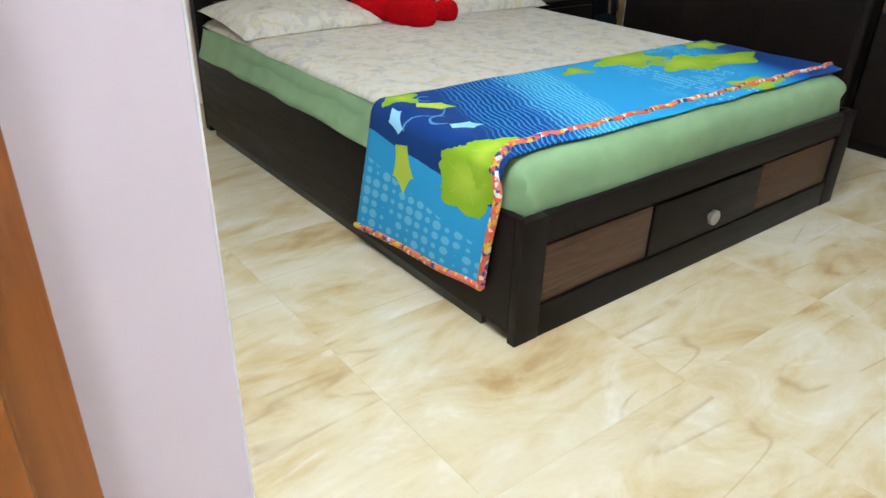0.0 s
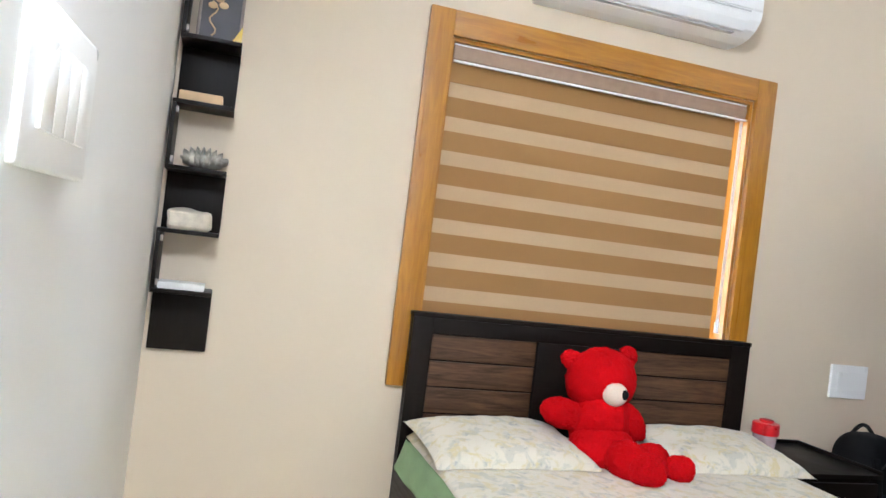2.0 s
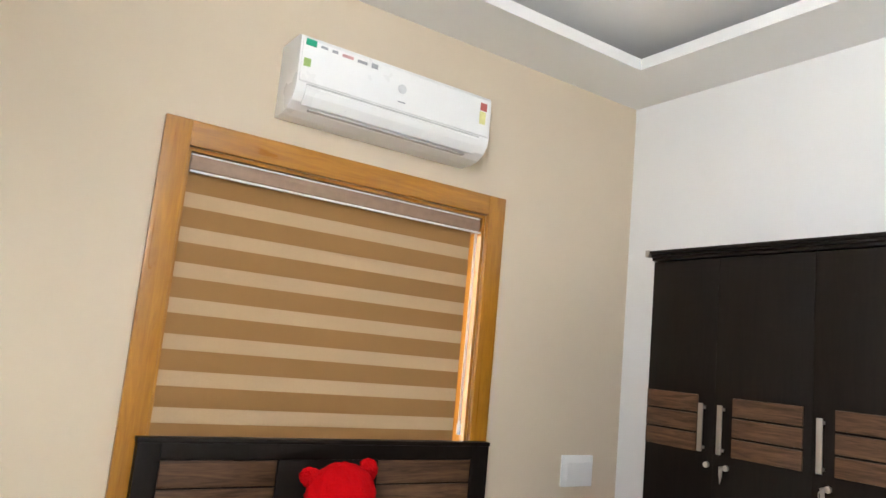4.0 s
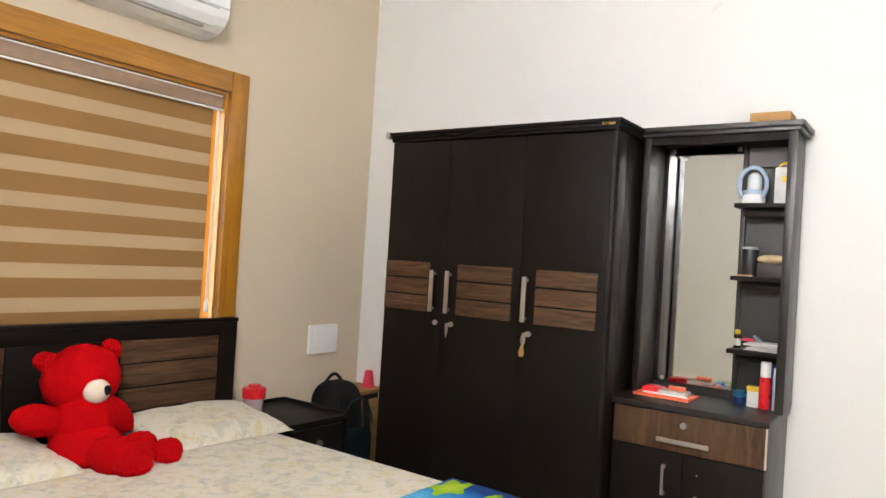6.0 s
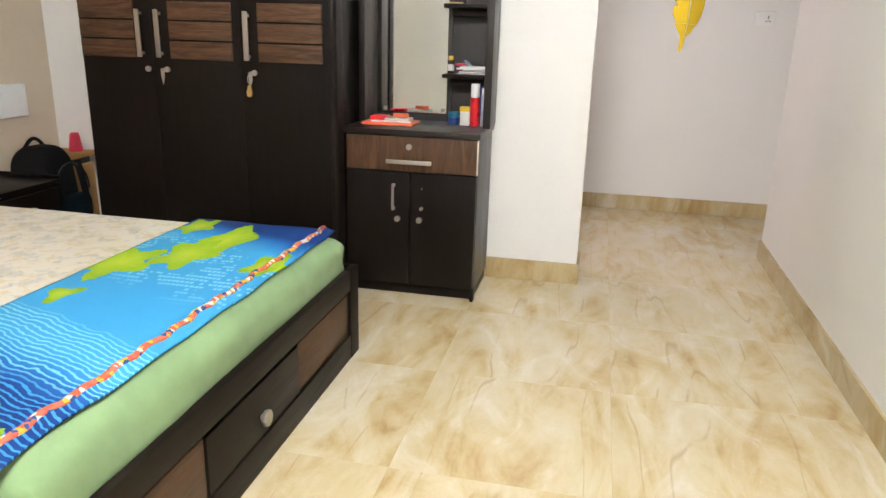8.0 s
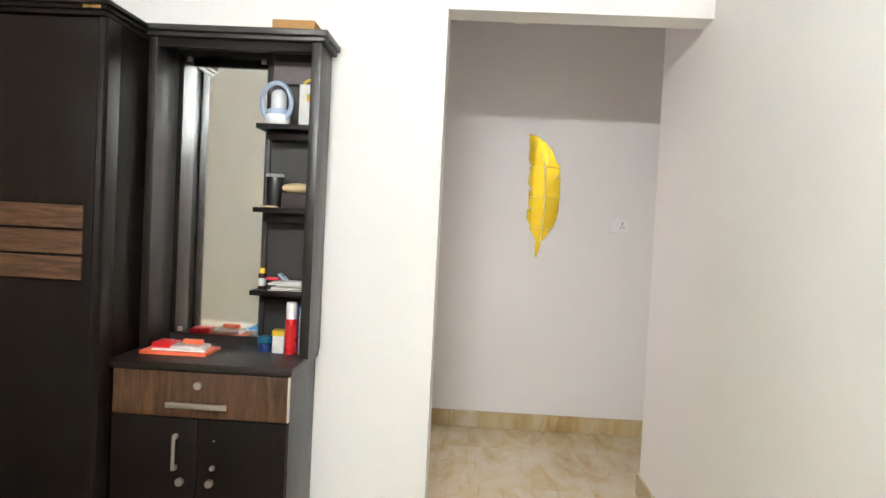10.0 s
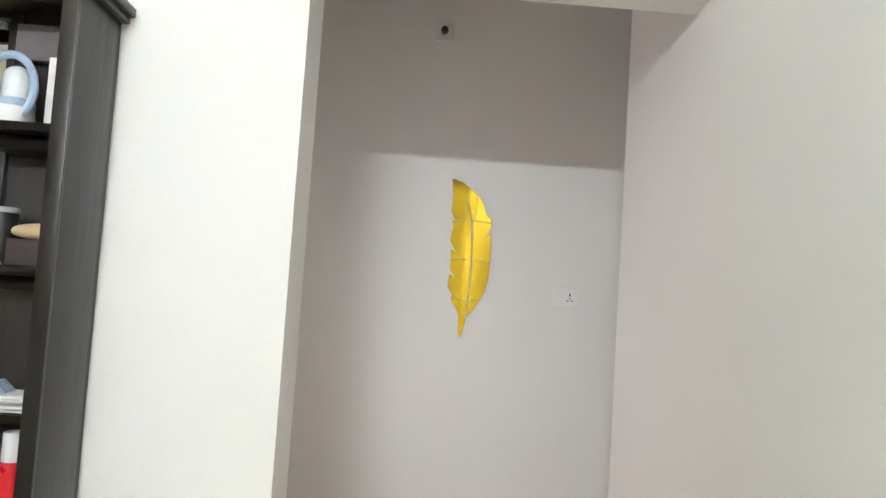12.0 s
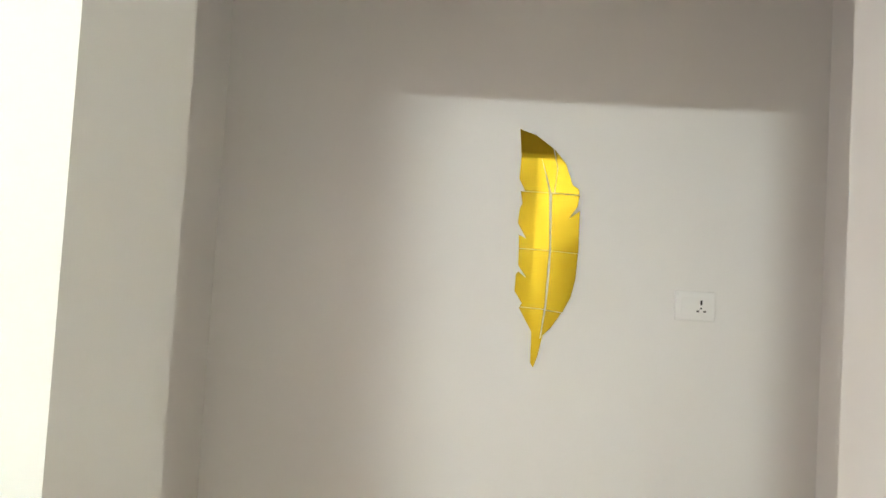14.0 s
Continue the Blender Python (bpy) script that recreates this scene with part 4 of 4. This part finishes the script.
for y0, y1, pl0, pl1, hy, keyed in ((3.168, 3.51, 3.242, 3.507, 3.212, 0), (2.758, 3.164, 2.79, 3.078, 3.122, 1), (2.364, 2.754, 2.391, 2.671, 2.716, 2)):
    d = part("door", bm_box(4.107, 4.124, y0 - 0.0016, y1 + 0.0016, 0.06, 1.82, 0.0006), WENGE, wd)
    for k in range(3):
        part("plank", bm_box(4.098, 4.107, pl0, pl1, 1.008 + 0.0805 * k, 1.0795 + 0.0805 * k, 0.0015), WALNUT_Y, d, "walnut laminate plank")
    part("handle", joined(bm_box(4.076, 4.083, hy - 0.011, hy + 0.011, 1.012, 1.207, 0.002), bm_box(4.083, 4.107, hy - 0.006, hy + 0.006, 1.022, 1.034), bm_box(4.083, 4.107, hy - 0.006, hy + 0.006, 1.185, 1.197)), STEEL, d, "flat brushed steel handle")
    part("lock", bm_cyl((4.1, hy - 0.022, 0.962), 0.012, 0.016, "x", 18, bev=0.003), STEEL, d, "steel lock")
    if keyed:
        part("key", joined(bm_box(4.07, 4.093, hy - 0.014, hy - 0.011, 0.957, 0.968), bm_prism([(hy - 0.022, 0.965), (hy - 0.004, 0.965), (hy - 0.006, 0.93), (hy - 0.012, 0.9), (hy - 0.02, 0.93)], 4.078, 4.081, "x")), STEEL, d, "steel key in the lock")
    if keyed == 2:
        part("key_ring", sweep([Vector((4.076, hy - 0.012 + 0.011 * math.cos(k * 0.5236), 0.938 + 0.02 * math.sin(k * 0.5236))) for k in range(13)], 0.0016, 6), STEEL, d)
        part("key_tag", bm_prism([(hy - 0.004, 0.915), (hy + 0.006, 0.885), (hy + 0.002, 0.866), (hy - 0.016, 0.866), (hy - 0.021, 0.882), (hy - 0.014, 0.915)], 4.073, 4.08, "x", 0.002), BRASS, d, "yellow brass key tag")

# ---- dressing table ----
dr = thing("dressing_table", (4.4, 2.04, 0), "dark wenge dressing table with mirror, side shelves and walnut drawer", "dressing table")
part("cabinet", bm_box(4.216, E - 0.004, 1.748, 2.33, 0.05, 0.722, 0.002), WENGE_S, dr)
part("plinth", bm_box(4.235, E - 0.004, 1.755, 2.322, 0, 0.05), WENGE, dr)
part("leg", bm_box(4.2, 4.24, 1.746, 1.762, 0, 0.06, 0.002), WENGE, dr)
part("tabletop", bm_box(4.188, E - 0.004, 1.738, 2.345, 0.722, 0.748, 0.004), WENGE_S, dr)
dd = part("drawer", bm_box(4.199, 4.216, 1.752, 2.328, 0.57, 0.718, 0.002), WALNUT_Z, dr, "walnut laminate drawer front")
# the strip's pale colour stands in for a glint on the drawer's edge
part("edge_strip", bm_box(4.198, 4.216, 1.7475, 1.752, 0.57, 0.718), plain("pale_edge_glint", (0.5, 0.44, 0.38), 0.45), dd, "edge strip coloured pale for a glint")
part("handle", joined(bm_box(4.17, 4.178, 1.942, 2.142, 0.604, 0.622, 0.002), bm_box(4.178, 4.199, 1.95, 1.962, 0.608, 0.618), bm_box(4.178, 4.199, 2.122, 2.134, 0.608, 0.618)), STEEL, dd, "flat brushed steel handle")
part("lock", bm_cyl((4.193, 2.045, 0.676), 0.013, 0.016, "x", 18, bev=0.003), STEEL, dd, "steel lock")
for y0, y1, k in ((2.043, 2.328, 0), (1.752, 2.039, 1)):
    d = part("door", bm_box(4.199, 4.216, y0, y1, 0.055, 0.564, 0.002), WENGE, dr)
    if k == 0:
        part("handle", joined(bm_box(4.172, 4.179, 2.106, 2.117, 0.4, 0.512, 0.002), bm_box(4.178, 4.199, 2.105, 2.118, 0.5, 0.515, 0.002), bm_box(4.178, 4.199, 2.105, 2.118, 0.398, 0.412, 0.002)), STEEL, d, "chrome pull handle")
    else:
        part("handle_stub", bm_box(4.18, 4.199, 1.98, 1.993, 0.404, 0.417, 0.002), STEEL, d, "stub of a missing handle")
        part("screw_hole", bm_cyl((4.1985, 1.987, 0.497), 0.003, 0.002, "x", 10), GREY_P, d)
    ky = 2.094 if k == 0 else 1.996
    part("lock", bm_cyl((4.192, ky, 0.358), 0.013, 0.018, "x", 18, bev=0.003), STEEL, d, "steel lock")
part("back_panel", bm_box(4.557, E - 0.004, 1.735, 2.325, 0.748, 1.835), GREY_LAM, dr)
part("side_post", bm_box(4.37, 4.557, 2.298, 2.328, 0.748, 1.835, 0.003), WENGE_S, dr)
part("side_post", joined(bm_box(4.372, 4.557, 1.731, 1.755, 0.748, 1.835, 0.003), bm_box(4.362, 4.372, 1.727, 1.76, 0.748, 1.835, 0.002)), WENGE_S, dr)
part("cornice", joined(bm_box(4.35, E - 0.004, 1.716, 2.335, 1.835, 1.85, 0.003), bm_box(4.335, E - 0.004, 1.703, 2.335, 1.85, 1.872, 0.005)), GREY_LAM, dr)
part("fascia", bm_box(4.38, 4.4, 1.755, 2.298, 1.805, 1.835), WENGE_H, dr)
mir = part("mirror", bm_prism([(1.962, 0.785), (2.275, 0.785), (2.275, 1.815), (1.962, 1.815)], 4.545, 4.553, "x"), MIRROR, dr, "tall frameless mirror", False)
part("bevel", bm_prism([(4.553, 2.275), (4.545, 2.275), (4.553, 2.297)], 0.785, 1.815, "z"), MIRROR, mir, "bevelled mirror edge", False)
for y0, z0 in ((2.255, 1.80), (1.978, 1.80), (1.978, 0.80), (2.255, 0.80)):
    part("clip", joined(bm_box(4.538, 4.547, y0 - 0.008, y0 + 0.008, z0 - 0.008, z0 + 0.008, 0.002), bm_cyl((4.537, y0, z0), 0.004, 0.004, "x", 10)), STEEL, mir, "steel mirror clip")
part("divider", bm_box(4.54, 4.557, 1.942, 1.96, 0.748, 1.835, 0.002), GREY_LAM, dr)
for z0 in (1.56, 1.266, 0.972):
    part("shelf", joined(bm_box(4.41, 4.557, 1.755, 1.958, z0 - 0.018, z0, 0.003), bm_box(4.46, 4.557, 1.755, 1.93, z0 - 0.05, z0 - 0.018, 0.003)), WENGE_H, dr)


# ---- things on the dressing table ----
def bottle(name, x, y, z, r, h, body, cap, label, cap_h=0.25, cap_r=0.7, band=None):
    b = thing(name, (x, y, z), label, "bottle")
    hb = h * (1 - cap_h)
    part("body", joined(bm_cyl((x, y, z + hb / 2), r, hb, n=22, bev=r * 0.18)), body, b)
    part("cap", bm_cyl((x, y, z + hb + h * cap_h / 2), r * cap_r, h * cap_h, n=20, bev=r * 0.12), cap, b)
    if band:
        part("label", bm_cyl((x, y, z + hb * 0.45), r * 1.02, hb * 0.5, n=22), band, b)
    return b


T = 0.749
bottle("spray_can", 4.44, 1.81, T, 0.021, 0.185, RED_P, WHITE_PLASTIC, "red spray can with a white cap on the dressing table", 0.32, 0.92)
bottle("blue_bottle", 4.50, 1.79, T, 0.016, 0.2, BLUE_P, BLUE_P, "slim blue bottle on the dressing table", 0.22, 0.75)
bottle("white_tube", 4.445, 1.772, T, 0.012, 0.165, plain("silver_tube", (0.55, 0.58, 0.65), 0.3), WHITE_PLASTIC, "slim silver-white tube on the dressing table", 0.15, 0.8)
bottle("cream_jar", 4.46, 1.908, T, 0.025, 0.056, NAVY_P, TEAL_P, "small navy cream jar with a teal lid", 0.42, 1.04)
cb = thing("small_carton", (4.455, 1.854, T), "small white carton with a yellow top on the dressing table", "carton")
part("carton", bm_box(4.435, 4.475, 1.833, 1.875, T, T + 0.062, 0.002), PAPER, cb)
part("band", bm_box(4.433, 4.477, 1.831, 1.877, T + 0.062, T + 0.082, 0.002), YELLOW_P, cb, "yellow top")

tray = thing("cosmetics_case", (4.36, 2.18, T), "open orange cosmetics case with red and clear pieces", "cosmetics case")
part("base", bm_box(4.29, 4.44, 2.06, 2.29, T, T + 0.013, 0.005), ORANGE_P, tray)
part("compact", bm_box(4.34, 4.42, 2.19, 2.27, T + 0.013, T + 0.035, 0.008), RED_P, tray)
part("pouch", wavy(bm_box(4.31, 4.4, 2.08, 2.19, T + 0.013, T + 0.03, 0.006), 0.008, 30, 3, 3), plain("clear_pouch", (0.62, 0.58, 0.56), 0.2), tray, "crumpled clear pouch")
part("brush", bm_box(4.34, 4.36, 2.09, 2.16, T + 0.032, T + 0.05, 0.006), ORANGE_P, tray)
part("comb", bm_box(4.3, 4.318, 2.07, 2.25, T + 0.014, T + 0.02, 0.002), WHITE_PLASTIC, tray, "white comb")

Z3, Z2, Z1 = 0.973, 1.267, 1.561
bottle("medicine_bottle", 4.47, 1.93, Z3, 0.014, 0.075, plain("amber_glass", (0.03, 0.012, 0.006), 0.15), YELLOW_P, "small amber medicine bottle with a yellow cap on the shelf", 0.24, 0.75, PAPER)
pile = thing("paper_pile", (4.47, 1.83, Z3), "untidy pile of white leaflets and pill strips on the shelf", "papers")
for k in range(5):
    part("leaflet", wavy(bm_box(4.42 + 0.006 * (k % 3), 4.52, 1.765 + 0.01 * (k % 2), 1.895 - 0.012 * (k % 3), Z3 + 0.007 * k, Z3 + 0.005 + 0.007 * k, 0.001), 0.004, 20, k, 2), PAPER, pile)
part("pill_strip", bm_box(4.43, 4.47, 1.86, 1.905, Z3 + 0.036, Z3 + 0.046, 0.003), PINK_P, pile, "red pill strip")
part("pill_strip", bm_prism([(1.835, Z3 + 0.036), (1.86, Z3 + 0.06), (1.868, Z3 + 0.058), (1.845, Z3 + 0.036)], 4.44, 4.48, "x"), SKY_P, pile, "blue pill strip")
cup = thing("black_tumbler", (4.48, 1.90, Z2), "black insulated tumbler on the shelf", "tumbler")
part("body", bm_cyl((4.48, 1.90, Z2 + 0.055), 0.03, 0.11, n=24, r2=0.034, bev=0.004), BLACK, cup)
part("lid", bm_cyl((4.48, 1.90, Z2 + 0.115), 0.033, 0.012, n=24, bev=0.003), GREY_P, cup)
part("coaster", bm_box(4.43, 4.47, 1.88, 1.94, Z2, Z2 + 0.006, 0.002), TAN_PAPER, cup)
solo("dark_box", bm_box(4.44, 4.52, 1.764, 1.865, Z2, Z2 + 0.055, 0.003), plain("maroon_card", (0.035, 0.022, 0.024), 0.6), "dark maroon card box on the shelf", "box", (4.48, 1.81, Z2))
solo("soap_bar", blob((4.478, 1.815, Z2 + 0.073), (0.03, 0.062, 0.0185)), plain("tan_soap", (0.55, 0.42, 0.24), 0.5), "tan oval bar on the dark box", "soap", (4.478, 1.815, Z2 + 0.055))
st = thing("bottle_steamer", (4.47, 1.90, Z1), "white dome steamer with a light blue oval handle", "steamer")
part("base", bm_cyl((4.475, 1.90, Z1 + 0.02), 0.045, 0.04, n=28, bev=0.012), WHITE_PLASTIC, st)
part("dome", joined(bm_cyl((4.485, 1.90, Z1 + 0.07), 0.028, 0.07, n=24), blob((4.485, 1.90, Z1 + 0.105), (0.028, 0.028, 0.026), n=12)), plain("milky_plastic", (0.72, 0.74, 0.76), 0.25), st, "milky dome")
part("collar", bm_cyl((4.48, 1.90, Z1 + 0.045), 0.042, 0.025, n=28, bev=0.008), SKY_P, st, "light blue collar")
part("carry_handle", sweep([Vector((4.455, 1.90 + 0.053 * math.sin(k * math.pi / 14), Z1 + 0.078 - 0.07 * math.cos(k * math.pi / 14))) for k in range(29)], 0.0085), SKY_P, st, "light blue oval handle")
ct = thing("tall_carton", (4.47, 1.785, Z1), "tall white carton with a yellow strap on the shelf", "carton")
part("carton", bm_box(4.445, 4.50, 1.762, 1.817, Z1, Z1 + 0.145, 0.002), PAPER, ct)
part("strap", sweep([Vector((4.47, 1.785 + 0.022 * math.cos(k * math.pi / 10), Z1 + 0.147 + 0.018 * math.sin(k * math.pi / 10))) for k in range(11)], 0.005), YELLOW_P, ct, "yellow strap")
part("logo", bm_box(4.443, 4.4455, 1.775, 1.79, Z1 + 0.085, Z1 + 0.11), YELLOW_P, ct, "yellow mark")
solo("grey_carton", bm_box(4.525, 4.556, 1.758, 1.935, 1.72, 1.80, 0.002), plain("grey_card", (0.16, 0.14, 0.14), 0.6), "flat grey carton behind the top shelf", "carton", (4.54, 1.84, 1.72))
solo("brown_box", bm_box(4.43, 4.55, 1.77, 1.92, 1.872, 1.926, 0.002), CARD, "flat brown cardboard box on top of the dressing table", "cardboard box", (4.49, 1.845, 1.872))

# ---- corner shelf ----
on_shelf = []
sh = thing("corner_shelf", (1.22, 4.02, 0.73), "black zigzag wooden corner shelf on the wall, half filled", "wall shelf")
SX, SY0, SY1 = 1.326, 3.935, 4.096
for z0 in (0.945, 1.147, 1.36, 1.58, 1.80, 2.02):
    part("shelf", bm_box(1.128, SX, SY0, SY1, z0 - 0.014, z0, 0.002), WENGE_H, sh)
for z0, z1 in ((0.72, 0.931), (1.147, 1.346), (1.58, 1.786), (2.02, 2.2)):
    part("back_board", bm_box(1.128, SX, SY1 - 0.014, SY1, z0, z1, 0.002), WENGE, sh)
for z0, z1 in ((0.945, 1.133), (1.36, 1.566), (1.80, 2.006)):
    part("side_board", bm_box(1.128, 1.142, SY0, SY1, z0, z1, 0.002), WENGE, sh)
    for zz in (z0 + 0.02, z1 - 0.02):
        part("bracket", bm_box(1.142, 1.15, SY0 + 0.01, SY0 + 0.03, zz - 0.01, zz + 0.01, 0.002), STEEL, sh, "small steel bracket")
on_shelf.append(solo("white_book", bm_box(1.15, 1.30, 3.95, 4.06, 0.945, 0.968, 0.004), PAPER, "closed white book lying on the corner shelf", "book", (1.22, 4.0, 0.945)))
on_shelf.append(solo("folded_knit", wavy(bm_box(1.15, 1.30, 3.945, 4.06, 1.148, 1.215, 0.022, 3), 0.02, 14, 5, 3), CREAM_CLOTH, "folded cream knitted cloth on the corner shelf", "cloth", (1.22, 4.0, 1.148)))
shell = blob((1.245, 4.01, 1.395), (0.075, 0.055, 0.036))
for v in shell.verts:
    v.co += (v.co - Vector((1.245, 4.01, 1.36))) * 0.12 * math.sin(v.co.x * 330)
on_shelf.append(solo("ribbed_basket", shell, plain("striped_shell", (0.36, 0.33, 0.28), 0.7, 0, 0.4, 40), "grey ribbed shell basket on the corner shelf", "ornament", (1.245, 4.01, 1.36)))
on_shelf.append(solo("tan_book", bm_box(1.145, 1.285, 3.95, 4.07, 1.58, 1.612, 0.003), TAN_PAPER, "thick tan book lying on the corner shelf", "book", (1.21, 4.0, 1.58)))
pic = thing("photo_frame", (1.25, 4.02, 1.8), "small framed flower print standing on the corner shelf", "picture frame")
part("frame", joined(bm_box(1.17, 1.18, 4.0, 4.015, 1.8, 1.99, 0.002), bm_box(1.31, 1.32, 4.0, 4.015, 1.8, 1.99, 0.002), bm_box(1.18, 1.31, 4.0, 4.015, 1.8, 1.81, 0.002), bm_box(1.18, 1.31, 4.0, 4.015, 1.98, 1.99, 0.002)), plain("taupe_frame", (0.2, 0.15, 0.12), 0.4), pic)
part("print", bm_box(1.18, 1.31, 4.006, 4.012, 1.81, 1.98), plain("dark_print", (0.05, 0.045, 0.05), 0.5), pic)
part("stem", sweep([Vector((1.22 + 0.012 * math.sin(k), 4.003, 1.82 + 0.012 * k)) for k in range(11)], 0.003), TAN_PAPER, pic)
for dx, dz in ((0.02, 0.14), (0.0, 0.115), (0.035, 0.12)):
    part("petal", blob((1.215 + dx, 4.003, 1.81 + dz), (0.016, 0.003, 0.012), n=8), TAN_PAPER, pic)
on_shelf.append(solo("yellow_card", bm_prism([(1.29, 1.801), (1.322, 1.801), (1.322, 1.86)], 3.96, 3.964, "y"), YELLOW_P, "yellow folded card on the corner shelf", "card", (1.31, 3.96, 1.801)))
for ob in [sh, pic] + on_shelf:
    ob.location.z -= 0.024

# ---- passage end wall ----
def feather():
    """Gold mirror feather in eight thin pieces, on a design grid 540 wide and 1380 high."""
    f = thing("feather_mirror", (FAR - 0.004, 0.76, 1.06), "gold mirror acrylic feather decal in joined pieces on the wall", "wall decor")
    at = lambda p: (0.866 - (p[0] - 110) * 0.000612 - (p[1] - 45) * 0.000026, 1.815 - (p[1] - 45) * 0.000584)
    rows = (
        ((106, 46), (190, 75), (280, 145), (300, 250), (285, 386), (270, 386), (246, 290), (218, 195), (258, 386), (135, 385), (104, 320), (114, 190)),
        ((284, 145), (345, 225), (380, 340), (412, 360), (416, 390), (289, 386), (304, 250)),
        ((112, 388), (258, 388), (262, 700), (104, 697), (104, 625), (142, 645), (98, 560), (108, 480), (120, 455)),
        ((274, 390), (416, 395), (405, 455), (362, 522), (417, 478), (410, 709), (270, 702)),
        ((104, 700), (260, 703), (238, 1019), (110, 1013), (122, 995), (84, 930), (90, 840), (102, 825), (144, 856), (102, 790)),
        ((270, 704), (408, 712), (396, 850), (370, 950), (330, 1031), (246, 1023), (262, 850)),
        ((106, 1016), (236, 1022), (214, 1180), (228, 1165), (205, 1270), (182, 1336), (168, 1310), (172, 1145)),
        ((245, 1026), (325, 1034), (270, 1120), (228, 1162), (220, 1175)))
    for pts in rows:
        part("acrylic_piece", bm_prism([at(p) for p in pts], FAR - 0.006, FAR - 0.003, "x"), GOLD, f, smooth=False)
    return f


feather()
lh = thing("lamp_holder", (FAR, 0.95, 2.5), "empty bulb holder on a white block high on the wall", "lamp holder")
part("block", bm_box(FAR - 0.02, FAR, 0.91, 0.995, 2.47, 2.555, 0.004), WHITE_PLASTIC, lh)
part("holder", joined(bm_cyl((FAR - 0.035, 0.952, 2.515), 0.017, 0.035, "x", 18, bev=0.003), bm_cyl((FAR - 0.055, 0.952, 2.513), 0.013, 0.01, "x", 16)), BLACK, lh, "black bulb holder")
solo("wire_stub", sweep([Vector((E - 0.008, N - 0.012 + 0.004 * math.sin(k), TOP - 0.012 * k)) for k in range(8)], 0.004), WHITE_PLASTIC, "short white cable end hanging in the ceiling corner", "cable", (E - 0.01, N - 0.01, TOP - 0.09))

arc = [(2.138 - 0.045 + 0.05 * math.sin(w), 2.40 + 0.05 * math.cos(w), 0.006 + 0.007 * math.sin(2 * w)) for w in [math.pi / 2 * i / 8 for i in range(9)]]
structure("wall_scuff", bm_prism([(y, z + h) for y, z, h in arc] + [(y, z - h) for y, z, h in arc[::-1]], E - 0.0015, E, "x"), paint("grey_scuff", (0.76, 0.75, 0.73), 0.03), "faint grey scuff mark on the white wall", "scuff mark")

# ---- floor tiles ----
TILE, GAP = 0.6, 0.0004
tile_me = {}
x = -0.7
ix = 0
while x < FAR:
    y = -0.65
    while y < N:
        x0, x1, y0, y1 = max(x, -0.6), min(x + TILE, FAR), max(y, -0.6), min(y + TILE, N)
        key = (round(x1 - x0, 4), round(y1 - y0, 4))
        if key[0] > 0.02 and key[1] > 0.02:
            if key not in tile_me:
                me = bpy.data.meshes.new("tile")
                b = bm_box(GAP / 2, key[0] - GAP / 2, GAP / 2, key[1] - GAP / 2, -0.006, 0.0, 0.00012, 1)
                b.to_mesh(me)
                b.free()
                me.materials.append(MARBLE)
                tile_me[key] = me
            t = new("tile", tile_me[key])
            t.location = (x0, y0, 0)
            t.parent = floor
        y += TILE
    x += TILE
